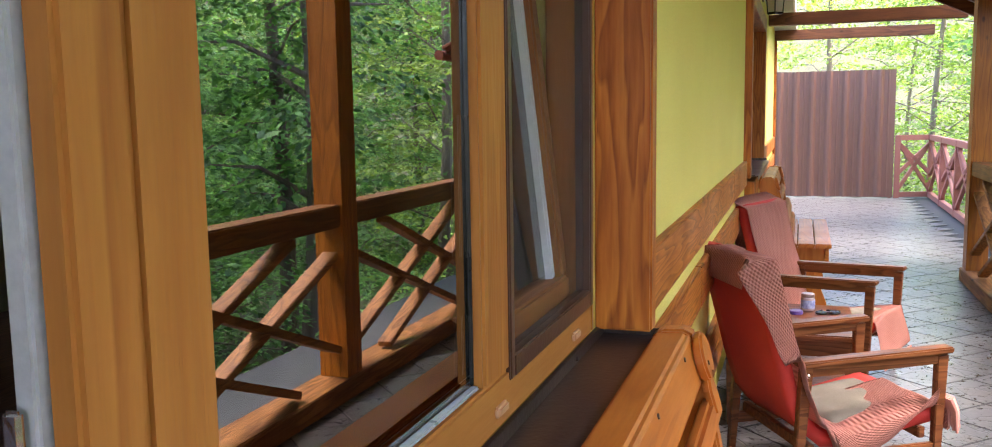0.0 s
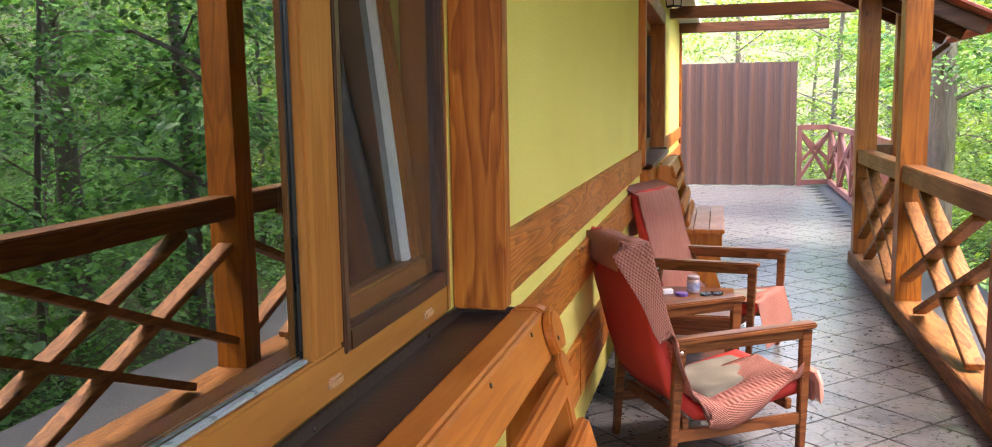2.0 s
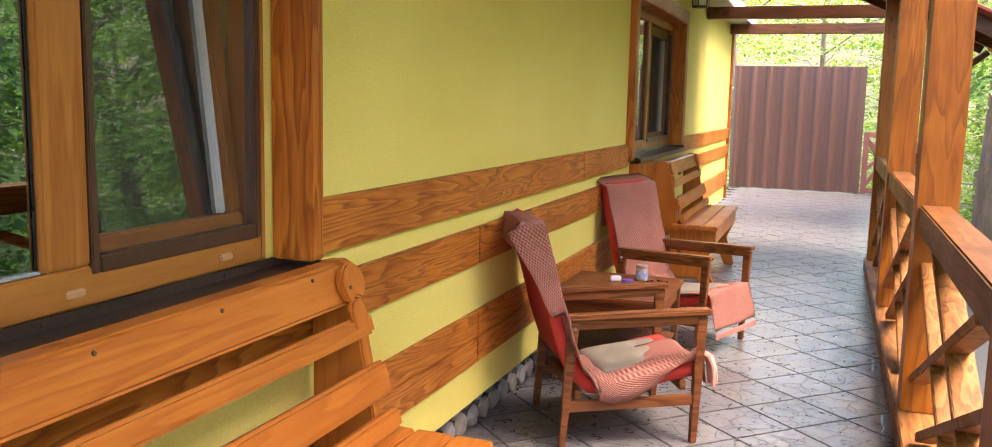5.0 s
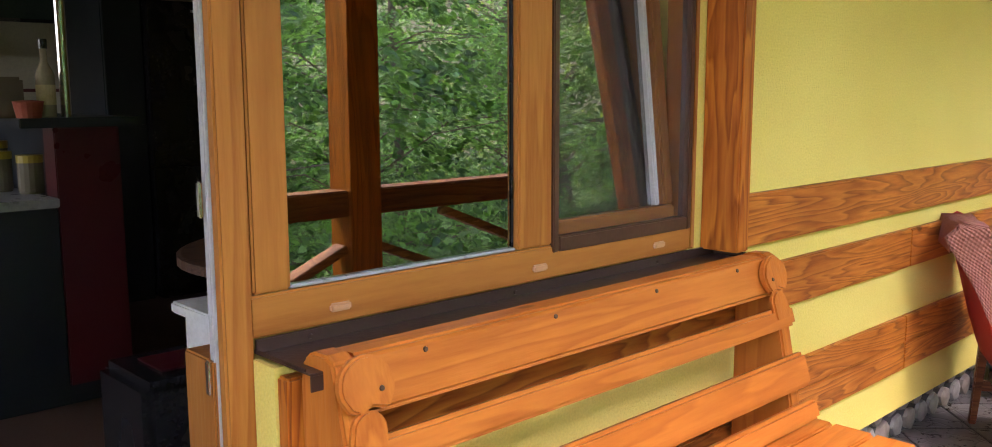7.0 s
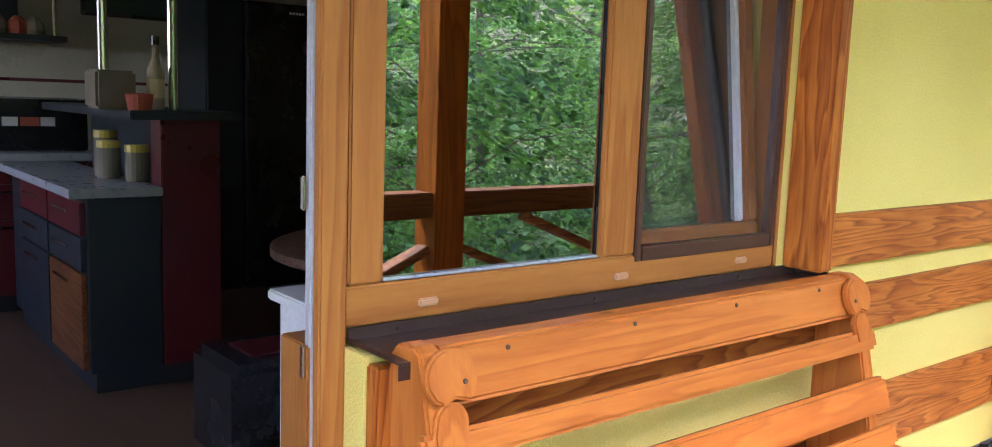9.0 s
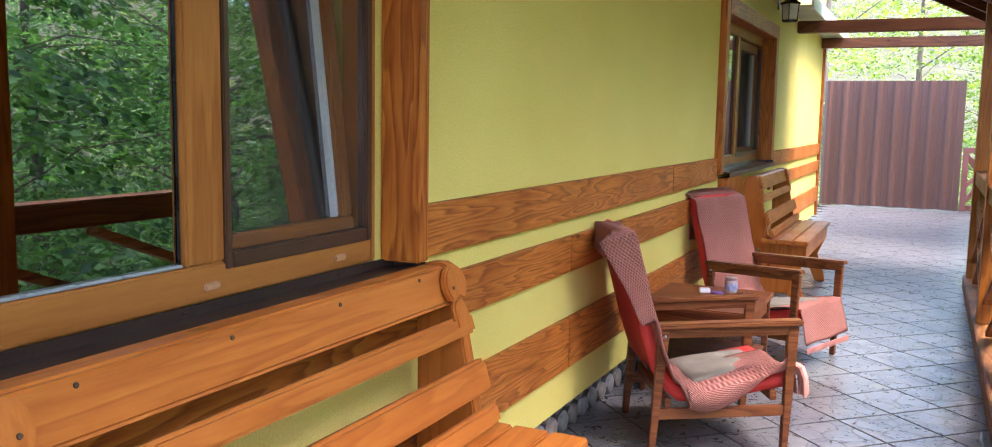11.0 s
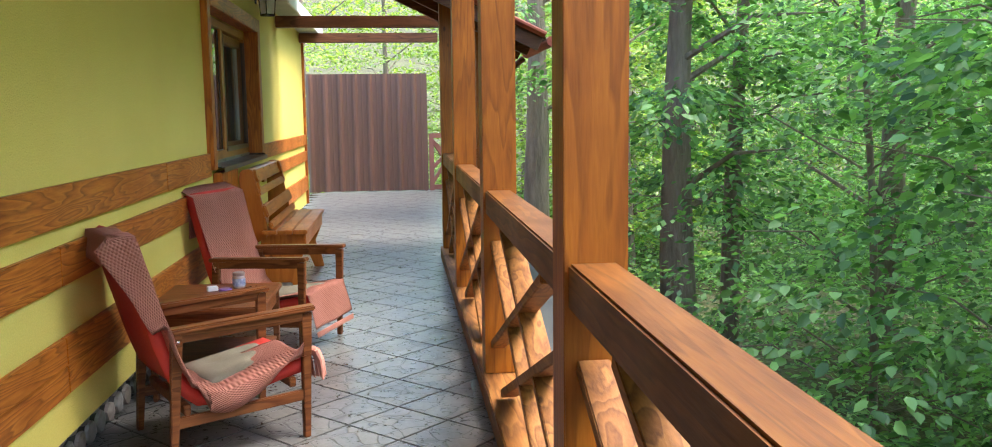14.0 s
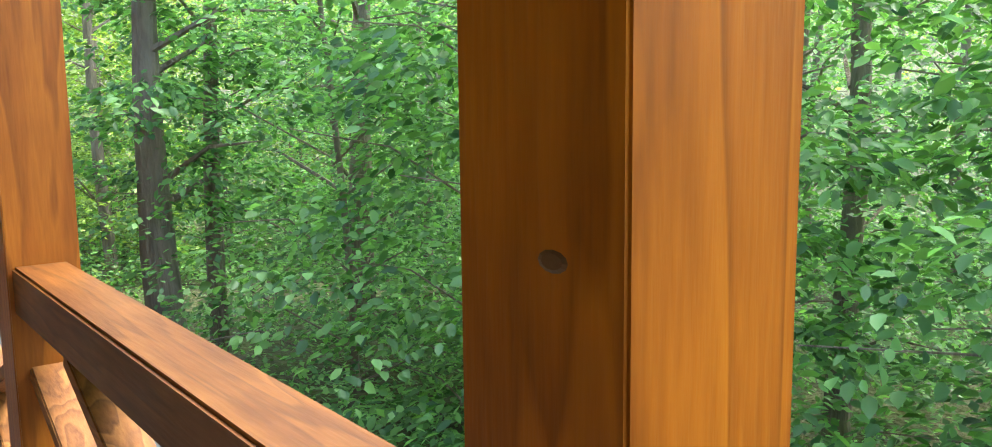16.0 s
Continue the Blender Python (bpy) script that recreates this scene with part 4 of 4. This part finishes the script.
part("panel", box(-4.62, -4.602, 1.095, 1.225, 1.112, 1.40, 0.004), BLACK, mw)
part("knob", moved(lathe([(0.022, 0), (0.02, 0.015)], 14), pose(-4.60, 1.16, 1.21, 0, 90, 0)), STEEL, mw)
for y0, y1, c in ((0.78, 0.86, WHITE), (0.87, 0.97, REDTILE), (0.975, 1.05, WHITE)):
    part("sticker", box(-4.60, -4.598, y0, y1, 1.25, 1.30, 0), c, mw)
fri = thing("fridge_freezer", "tall black fridge-freezer standing in the kitchen", "fridge")
part("body", box(-5.15, -4.55, 2.16, 2.80, 0.22, 2.05, 0.006), BLACK, fri)
part("door", box(-4.548, -4.50, 2.16, 2.80, 1.04, 2.05, 0.008), BLACK, fri)
part("door", box(-4.548, -4.50, 2.16, 2.80, 0.25, 1.03, 0.008), BLACK, fri)
part("foot", box(-5.1, -4.55, 2.2, 2.76, HF, 0.222, 0), BLACK, fri)
for k in range(5):
    part("badge", box(-4.499, -4.498, 2.44 + k * 0.022, 2.456 + k * 0.022, 1.985, 2.0, 0), WHITE, fri)
mag = thing("fridge_magnet", "red flower-shaped fridge magnet", "magnet", m=pose(-4.499, 2.58, 1.78, 0, 90, 0))
part("petals", lathe([(0.05, 0), (0.05, 0.006), (0.03, 0.01)], 8), MAROON, mag)
tall_c = thing("tall_cabinet", "tall dark grey kitchen cabinet beside the fridge", "cabinet")
part("body", box(-5.2, -4.585, 1.92, 2.155, HF, 2.2, 0.004), NAVY, tall_c)
part("door", box(-4.583, -4.56, 1.923, 2.152, 0.30, 1.30, 0.003), NAVY, tall_c)
part("door", box(-4.583, -4.56, 1.923, 2.152, 1.305, 2.19, 0.003), NAVY, tall_c)
structure("wall_stripe", box(-5.25, -5.235, -1.5, 1.91, 1.50, 1.52, 0), MAROON, "dark red stripe on the tiled kitchen wall", "trim")
structure("wall_tiles", box(-5.25, -5.24, -1.5, 1.91, 1.10, 1.72, 0), mottled("cream_tile", (0.50, 0.47, 0.38), (0.56, 0.53, 0.44), 2, 0.3), "cream tiled splashback", "wall tiles")
shelf = thing("wall_shelf", "dark wall shelf with food packets", "shelf")
part("board", box(-5.24, -4.98, -0.4, 1.22, 1.74, 1.775, 0.003), NAVY, shelf)
part("rod", moved(lathe([(0.012, 1.775), (0.012, 2.75)], 10), pose(-5.03, 1.16, 0)), STEEL, shelf)
part("back", box(-5.24, -5.22, -0.4, 1.0, 1.78, 2.3, 0.003), NAVY, shelf)
for y, c in ((0.75, MAROON), (0.86, BEIGE), (0.97, REDTILE), (1.06, BEIGE)):
    pk = thing("food_packet", "crumpled food packet on the shelf", "packet", "food packets", pose(-5.1, y, 1.775))
    part("bag", moved(lathe([(0.055, 0), (0.065, 0.03), (0.05, 0.08), (0.02, 0.11)], 9), Matrix.Diagonal((0.8, 1, 1, 1))), c, pk)
tv = thing("television", "flat black television on the kitchen wall", "television")
part("frame", box(-5.245, -5.20, 1.36, 1.915, 1.93, 2.45, 0.006), BLACK, tv)
part("screen", box(-5.2, -5.198, 1.38, 1.90, 1.95, 2.43, 0), mottled("dark_screen", (0.02, 0.035, 0.03), (0.03, 0.05, 0.045), 4, 0.08), tv)
bot = thing("bottle", "clear glass spirits bottle with amber drink and label", "bottle", m=pose(-2.93, 1.075, 1.39))
part("glass", lathe([(0.034, 0), (0.036, 0.01), (0.036, 0.17), (0.014, 0.22), (0.013, 0.275)], 20), mottled("pale_bottle", (0.34, 0.28, 0.17), (0.42, 0.36, 0.24), 6, 0.1), bot, smooth=True)
part("label_band", lathe([(0.0365, 0.05), (0.0368, 0.13)], 20), mottled("cream_label", (0.55, 0.42, 0.16), (0.65, 0.55, 0.3), 20, 0.6), bot)
part("cap", lathe([(0.016, 0.272), (0.016, 0.31)], 14), BLACK, bot)
bk = thing("storage_box", "pale plastic box with a red container inside", "box", m=pose(-3.0, 0.93, 1.39))
part("tub", box(-0.09, 0.09, -0.10, 0.06, 0, 0.16, 0.012), BEIGE, bk)
tb = thing("red_container", "red plastic container on the bar", "container", m=pose(-2.86, 0.985, 1.39))
part("tub", lathe([(0.045, 0), (0.055, 0.06), (0.058, 0.065), (0.02, 0.07)], 16), REDTILE, tb)
for x, y, c, h in ((-3.30, 0.98, BEIGE, 0.16), (-3.42, 1.00, BEIGE, 0.20), (-3.12, 1.05, BEIGE, 0.15)):
    jj = thing("storage_jar", "lidded kitchen jar on the island", "jar", "kitchen jars", pose(x, y, 1.07))
    part("body", lathe([(0.045, 0), (0.05, 0.01), (0.05, h), (0.04, h + 0.01)], 16), c, jj)
    part("lid", lathe([(0.052, h - 0.02), (0.052, h + 0.012)], 16), mottled("yellow_lid", (0.5, 0.36, 0.05), (0.55, 0.4, 0.06), 5, 0.4), jj)
tab = thing("dining_table", "oval dining table with striped dark veneer top", "table")
bm = lathe([(0.97, 0.905), (1.0, 0.915), (1.0, 0.945), (0.98, 0.95)], 48)
part("tabletop", moved(bm, pose(-1.75, 1.90, 0) @ Matrix.Diagonal((0.62, 0.80, 1, 1))), DARKWOOD, tab)
for x, y in ((-2.1, 1.42), (-1.4, 1.42), (-2.1, 2.4), (-1.4, 2.4)):
    part("leg", moved(lathe([(0.03, HF), (0.03, 0.905)], 14), pose(x, y, 0)), STEEL, tab, "chrome leg")
pf = thing("ottoman", "black leatherette cube stool with a red top square", "stool")
part("body", box(-2.15, -1.75, 0.93, 1.33, HF, 0.58, 0.03), BLACK, pf)
part("patch", box(-2.05, -1.85, 1.03, 1.23, 0.581, 0.588, 0.002), MAROON, pf)
for ob in set(bpy.data.objects) - before_kitchen:
    if ob.parent is None:
        ob.location += Vector((0.15, -0.30, 0.055))
wc = thing("low_cupboard", "white low cupboard under the window", "cupboard")
part("body", box(-0.90, -0.64, 0.46, 1.5, HF, 1.02, 0.004), WHITE, wc)
part("top", box(-0.93, -0.63, 0.44, 1.52, 1.022, 1.05, 0.005), WHITE, wc)

structure("door_jamb", box(-0.62, -0.494, 0.33, 0.398, 0.205, 1.02, 0.004), PVC, "brown foiled lining of the doorway", "trim")
# door standing open inwards
door = tagged(new("door_1"), "brown foiled balcony door folded open inwards", "door", kind="structure")
part("leaf", box(-1.34, -0.63, -0.56, -0.50, 0.22, 2.40, 0.006), PVC, door)
part("frame_head", box(-0.57, -0.495, -0.50, 0.325, 2.37, 2.45, 0.005), PVC, door)
part("frame_side", box(-0.57, -0.495, -0.50, -0.43, 0.2, 2.37, 0.005), PVC, door)
part("threshold", box(-0.62, -0.40, -0.50, 0.325, 0.10, 0.203, 0.005), SILL, door)
strip = part("frame_rebate", box(-0.514, -0.4935, 0.334, 0.389, 0.22, 2.40, 0.003), mottled("aged_white_plastic", (0.36, 0.35, 0.34), (0.45, 0.44, 0.43), 6, 0.4), door, "white inner edge of the frame")
for z in (0.95, 1.30, 1.72):
    part("hinge", box(-0.514, -0.498, 0.322, 0.3295, z, z + 0.07, 0.003), STEEL, door)

# ---- trees ----
def leaf_cloud(name, sprays, leaf, mat, parent, seed, detail):
    """Sprays of leaves: each spray is (root, tip, width); leaves stand in two rows along it and on side twigs."""
    rng = np.random.default_rng(seed)
    V, F = [], []
    c = 0
    for root, tip, width, count in sprays:
        root, tip = np.array(root), np.array(tip)
        d = tip - root
        L = np.linalg.norm(d)
        d = d / L
        side = np.cross(d, (0, 0, 1.0))
        side = side / (np.linalg.norm(side) + 1e-6)
        up = np.cross(side, d)
        t = rng.random(count) ** 0.8
        lat = (rng.random(count) * 2 - 1) * width * (0.35 + 0.65 * np.sin(np.pi * np.clip(t * 0.9 + 0.08, 0, 1)))
        droop = -0.22 * (t * L) ** 2 / max(L, 0.3) - 0.25 * np.abs(lat) ** 1.5
        pos = root + np.outer(t * L, d) + np.outer(lat, side) + np.outer(rng.normal(0, 0.05, count), up)
        pos[:, 2] += droop
        ax = np.outer(np.ones(count), d) * 0.6 + np.outer(np.sign(lat), side) * 0.8 + rng.normal(0, 0.30, (count, 3))
        ax[:, 2] -= 0.35
        ax /= np.linalg.norm(ax, axis=1)[:, None]
        nrm = np.array([0, 0, 1.0]) + rng.normal(0, 0.42, (count, 3))
        s = np.cross(ax, nrm)
        s /= np.linalg.norm(s, axis=1)[:, None]
        nn = np.cross(s, ax)
        ln = leaf * (0.65 + 0.6 * rng.random(count))[:, None]
        w = ln * 0.29
        if detail:
            vs = np.stack([pos, pos + ax * ln * 0.3 + s * w * 0.9 + nn * w * 0.25, pos + ax * ln * 0.68 + s * w * 0.85 + nn * w * 0.2, pos + ax * ln - nn * ln * 0.08,
                           pos + ax * ln * 0.68 - s * w * 0.85 + nn * w * 0.2, pos + ax * ln * 0.3 - s * w * 0.9 + nn * w * 0.25], 1)
            quads = np.array([[0, 1, 2, 3], [0, 3, 4, 5]])
        else:
            vs = np.stack([pos, pos + ax * ln * 0.5 + s * w + nn * w * 0.2, pos + ax * ln, pos + ax * ln * 0.5 - s * w + nn * w * 0.2], 1)
            quads = np.array([[0, 1, 2, 3]])
        k = vs.shape[1]
        V.append(vs.reshape(-1, 3))
        F.append((np.arange(count)[:, None, None] * k + quads[None] + c).reshape(-1, 4))
        c += count * k
    V, F = np.concatenate(V), np.concatenate(F)
    me = bpy.data.meshes.new(name)
    me.vertices.add(len(V))
    me.vertices.foreach_set("co", V.astype(np.float32).ravel())
    me.loops.add(F.size)
    me.loops.foreach_set("vertex_index", F.ravel().astype(np.int32))
    me.polygons.add(len(F))
    me.polygons.foreach_set("loop_start", np.arange(0, F.size, 4, dtype=np.int32))
    me.update(calc_edges=True)
    me.materials.append(mat)
    ob = new(name, me)
    ob.parent = parent
    return ob


def tree(seed, height, radius, low, sprays, leaf, per, mat, detail, trunk_r, m, label):
    rng = random.Random(seed)
    th = thing("tree", label, "tree", "woodland trees", m)
    pts, rad = [], []
    lean = (rng.uniform(-0.04, 0.04), rng.uniform(-0.04, 0.04))
    for i in range(13):
        z = -0.6 + (height + 0.6) * i / 12
        pts.append((lean[0] * z + 0.06 * math.sin(z * 0.7 + seed), lean[1] * z + 0.06 * math.cos(z * 0.9 + seed), z))
        rad.append(trunk_r * (1.25 if i == 0 else 1.0) * (1 - 0.8 * i / 12) + 0.008)
    bm = tube(pts, rad, 12)
    for v in bm.verts:
        v.co += Vector((v.co.x, v.co.y, 0)) * 0.0 + Vector((noise.noise(v.co * 2.5), noise.noise(v.co * 2.5 + Vector((9, 0, 0))), 0)) * trunk_r * 0.25
    part("trunk", bm, BARK, th, smooth=True)
    out, limbs = [], bmesh.new()
    for k in range(sprays):
        f = (k + rng.random()) / sprays
        z = low + (height - low) * f
        a = k * 2.399 + rng.uniform(-0.5, 0.5)
        reach = radius * (0.55 + 0.45 * math.sin(math.pi * min(1, 0.15 + f * 0.85))) * rng.uniform(0.45, 1.05)
        base = Vector((lean[0] * z, lean[1] * z, z - 0.25 * reach))
        tipv = Vector((math.cos(a) * reach, math.sin(a) * reach, z + rng.uniform(-0.15, 0.3) * reach * 0.6))
        mid = base.lerp(tipv, 0.5) + Vector((0, 0, 0.12 * reach))
        if k % 2 == 0:
            b = tube([base, mid, tipv], [trunk_r * 0.16 + 0.006, trunk_r * 0.08 + 0.005, 0.004], 5)
            me = bpy.data.meshes.new("t")
            b.to_mesh(me)
            b.free()
            limbs.from_mesh(me)
            bpy.data.meshes.remove(me)
        start = base.lerp(tipv, 0.25)
        for q in range(3):
            aa = a + (q - 1) * 0.45
            e = Vector((tipv.x + math.cos(aa) * 0.25, tipv.y + math.sin(aa) * 0.25, tipv.z)) if q == 1 else start + Vector((math.cos(aa), math.sin(aa), 0.1)) * reach * 0.75
            e.z += rng.uniform(-0.25, 0.2)
            out.append((tuple(start), tuple(e), 0.28 + 0.10 * reach, per))
    part("branchwork", limbs, BARK, th)["kind"] = "stuff"
    leaf_cloud("crown", out, leaf, mat, th, seed, detail)
    return th


def ground_z(x, y):
    d = max(0.0, x - 2.5)
    hill = max(0.0, x - 24) * 0.30 + max(0.0, y - 32) * 0.3
    return -1.1 - 0.05 * min(d, 14) + hill + 0.25 * noise.noise(Vector((x * 0.2, y * 0.2, 0)))


tall = [
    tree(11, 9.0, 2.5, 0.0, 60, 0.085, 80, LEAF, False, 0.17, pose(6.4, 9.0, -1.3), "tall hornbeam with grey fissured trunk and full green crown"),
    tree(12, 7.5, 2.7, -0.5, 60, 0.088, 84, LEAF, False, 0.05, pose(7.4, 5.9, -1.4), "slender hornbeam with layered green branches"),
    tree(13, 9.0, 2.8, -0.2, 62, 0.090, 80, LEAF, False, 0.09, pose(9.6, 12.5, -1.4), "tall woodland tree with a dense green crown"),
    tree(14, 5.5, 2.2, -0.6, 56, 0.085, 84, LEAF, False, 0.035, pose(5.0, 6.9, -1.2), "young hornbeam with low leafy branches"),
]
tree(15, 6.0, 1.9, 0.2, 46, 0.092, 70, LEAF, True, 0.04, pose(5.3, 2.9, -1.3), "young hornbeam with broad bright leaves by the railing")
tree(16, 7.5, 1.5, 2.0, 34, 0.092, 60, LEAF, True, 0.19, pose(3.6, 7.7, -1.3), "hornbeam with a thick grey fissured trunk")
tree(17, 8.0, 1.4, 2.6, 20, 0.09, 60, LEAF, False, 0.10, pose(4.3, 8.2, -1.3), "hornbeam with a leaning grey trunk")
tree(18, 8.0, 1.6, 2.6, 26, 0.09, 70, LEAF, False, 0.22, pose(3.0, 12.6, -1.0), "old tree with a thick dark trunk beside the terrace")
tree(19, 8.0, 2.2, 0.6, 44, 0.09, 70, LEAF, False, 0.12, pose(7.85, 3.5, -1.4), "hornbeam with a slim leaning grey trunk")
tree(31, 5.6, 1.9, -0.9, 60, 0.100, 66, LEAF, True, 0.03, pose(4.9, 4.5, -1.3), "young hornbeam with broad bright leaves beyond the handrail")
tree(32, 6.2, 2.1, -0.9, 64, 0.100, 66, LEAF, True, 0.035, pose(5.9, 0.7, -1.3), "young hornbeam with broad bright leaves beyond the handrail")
# trees that look sunlit through their painted leaf colour
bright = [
    tree(21, 9.0, 2.8, -0.3, 50, 0.11, 60, LEAF_PAINTED_SUN, False, 0.10, pose(-1.2, 22.5, -0.6), "tree beyond the fence, sunlight painted into its yellow-green leaves"),
    tree(22, 7.0, 2.6, -0.6, 50, 0.11, 60, LEAF_PAINTED_SUN, False, 0.07, pose(2.6, 21.0, -0.8), "young tree beyond the terrace, sunlight painted into its leaves"),
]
rng = random.Random(4)
spots = []
for i in range(600):
    x, y = rng.uniform(6.0, 21), rng.uniform(-12, 30)
    near = min((math.hypot(x - a, y - b_) for a, b_ in spots + [(6.4, 9.0), (7.4, 5.9), (9.6, 12.5), (5.0, 6.9), (5.3, 2.9), (3.6, 7.7), (7.85, 3.5)]), default=9)
    if near > 2.2 and len(spots) < 58:
        spots.append((x, y))
for x, y in spots:
    src = tall[rng.choice((1, 2, 3, 3, 1))] if x < 9 else tall[rng.choice((2, 3, 2))]
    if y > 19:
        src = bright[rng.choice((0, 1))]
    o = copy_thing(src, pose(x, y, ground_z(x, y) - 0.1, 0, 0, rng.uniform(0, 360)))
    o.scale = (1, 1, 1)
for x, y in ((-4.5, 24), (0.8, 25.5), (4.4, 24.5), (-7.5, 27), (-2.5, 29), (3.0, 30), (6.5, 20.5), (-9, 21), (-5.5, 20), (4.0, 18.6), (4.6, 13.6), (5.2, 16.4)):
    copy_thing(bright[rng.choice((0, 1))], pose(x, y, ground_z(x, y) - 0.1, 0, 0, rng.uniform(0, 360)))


def ground():
    b = bmesh.new()
    xs = [-60 + 3 * i for i in range(20)] + [0.5 + 1.5 * i for i in range(30)] + [48 + 8 * i for i in range(8)]
    ys = [-60 + 6 * i for i in range(8)] + [-12 + 1.5 * i for i in range(34)] + [40 + 8 * i for i in range(8)]
    g = [[b.verts.new((x, y, ground_z(x, y))) for y in ys] for x in xs]
    for i in range(len(xs) - 1):
        for j in range(len(ys) - 1):
            b.faces.new((g[i][j], g[i + 1][j], g[i + 1][j + 1], g[i][j + 1]))
    structure("ground", b, GROUND, "brown leaf-littered woodland ground with low green growth", "ground")


ground()


def undergrowth():
    r = random.Random(8)
    out = []
    for i in range(4200):
        x, y = 2.2 + 18 * r.random() ** 1.3, r.uniform(-9, 24)
        z = ground_z(x, y)
        a = r.uniform(0, 6.28)
        h = r.uniform(0.1, 0.9)
        out.append(((x, y, z + 0.1), (x + math.cos(a) * 0.5, y + math.sin(a) * 0.5, z + h), 0.3, 22))
    o = leaf_cloud("undergrowth", out, 0.085, LEAF, None, 5, False)
    tagged(o, "low green shrubs and saplings on the woodland floor", "undergrowth", kind="stuff")


undergrowth()


def far_woods():
    r = random.Random(9)
    out = []
    for i in range(1500):
        a = r.uniform(-0.9, 2.0)
        d = r.uniform(23, 34)
        x, y = 1 + d * math.cos(a), 3 + d * math.sin(a)
        z = r.uniform(-2, 16)
        b_ = r.uniform(0, 6.28)
        out.append(((x, y, z), (x + 1.2 * math.cos(b_), y + 1.2 * math.sin(b_), z + r.uniform(-0.3, 0.5)), 0.9, 26))
    # sunlight on these woods is painted into the leaf colour
    o = leaf_cloud("far_woods", out, 0.26, LEAF_PAINTED_SUN, None, 6, False)
    tagged(o, "dense green woods in the distance, sunlight painted into the leaves", "woods", kind="stuff")


far_woods()

# ---- floor and plinth pieces ----
structure("terrace_slab", box(-0.48, 2.3, -3.5, 17.8, -0.30, -0.012, 0), GROUT, "dark grouted slab of the veranda", "floor")
floor_ob = structure("floor", box(-0.476, PX + 0.1, -3.5, 10.0, -0.0119, -0.006, 0), GROUT, "grey cobble-relief tiled veranda floor", "floor")
S = 0.34
bm = box(-S / 2 + 0.0045, S / 2 - 0.0045, -S / 2 + 0.0045, S / 2 - 0.0045, -0.0055, 0.0, 0.002)
tile_mesh = bpy.data.meshes.new("floor_tile")
bm.to_mesh(tile_mesh)
bm.free()
tile_mesh.materials.append(TILE)
D = S * math.sqrt(2)
rest, count = [], 0
for j in range(-3, 75):
    for i in range(-2, 9):
        x = -0.36 + i * D / 2 + 0.10
        y = j * D / 2 - 0.2
        if (i + j) % 2 or y < -1.5 or y > 17.3 or x < -0.55 or x > (1.48 if y < 9.0 else 2.25):
            continue
        if y < 10.6 and count < 300:
            ob = new("floor_tile", tile_mesh)
            ob.parent = floor_ob
            ob.location, ob.rotation_euler = (x, y, 0.0), (0, 0, math.pi / 4 + math.pi / 2 * ((i * 7 + j * 3) % 4))
            count += 1
        else:
            rest.append((x, y))
bm = bmesh.new()
for x, y in rest:
    b = box(-S / 2 + 0.0045, S / 2 - 0.0045, -S / 2 + 0.0045, S / 2 - 0.0045, -0.0055, 0.0, 0)
    moved(b, pose(x, y, 0, 0, 0, 45))
    me = bpy.data.meshes.new("t")
    b.to_mesh(me)
    b.free()
    bm.from_mesh(me)
    bpy.data.meshes.remove(me)
o = part("far_tiles", bm, TILE, floor_ob)
o["kind"] = "stuff"

plinth = bpy.data.objects["wall_plinth"]
r = random.Random(3)
shapes = []
for k in range(6):
    b = bmesh.new()
    n = r.choice((6, 7, 8))
    ring0 = [(0.075 * r.uniform(0.75, 1.05) * math.cos(a), 0.075 * r.uniform(0.75, 1.05) * math.sin(a)) for a in (q * 2 * math.pi / n for q in range(n))]
    low = [b.verts.new((0, p, q)) for p, q in ring0]
    mid = [b.verts.new((0.018, p * 0.92, q * 0.92)) for p, q in ring0]
    top = b.verts.new((0.028, 0, 0))
    for q in range(n):
        b.faces.new((low[q], low[(q + 1) % n], mid[(q + 1) % n], mid[q]))
        b.faces.new((mid[q], mid[(q + 1) % n], top))
    me = bpy.data.meshes.new("stone")
    b.to_mesh(me)
    b.free()
    me.materials.append(STONE)
    shapes.append(me)
for i in range(64):
    for j in range(2):
        ob = new("stone", shapes[r.randrange(6)])
        ob.parent = plinth
        ob.location = (-0.476, 0.6 + i * 0.14 + 0.07 * j, 0.05 + j * 0.105)
        ob.rotation_euler = (r.uniform(-0.4, 0.4), 0, 0)
        ob.scale = (1, 0.95, r.uniform(0.7, 0.85))
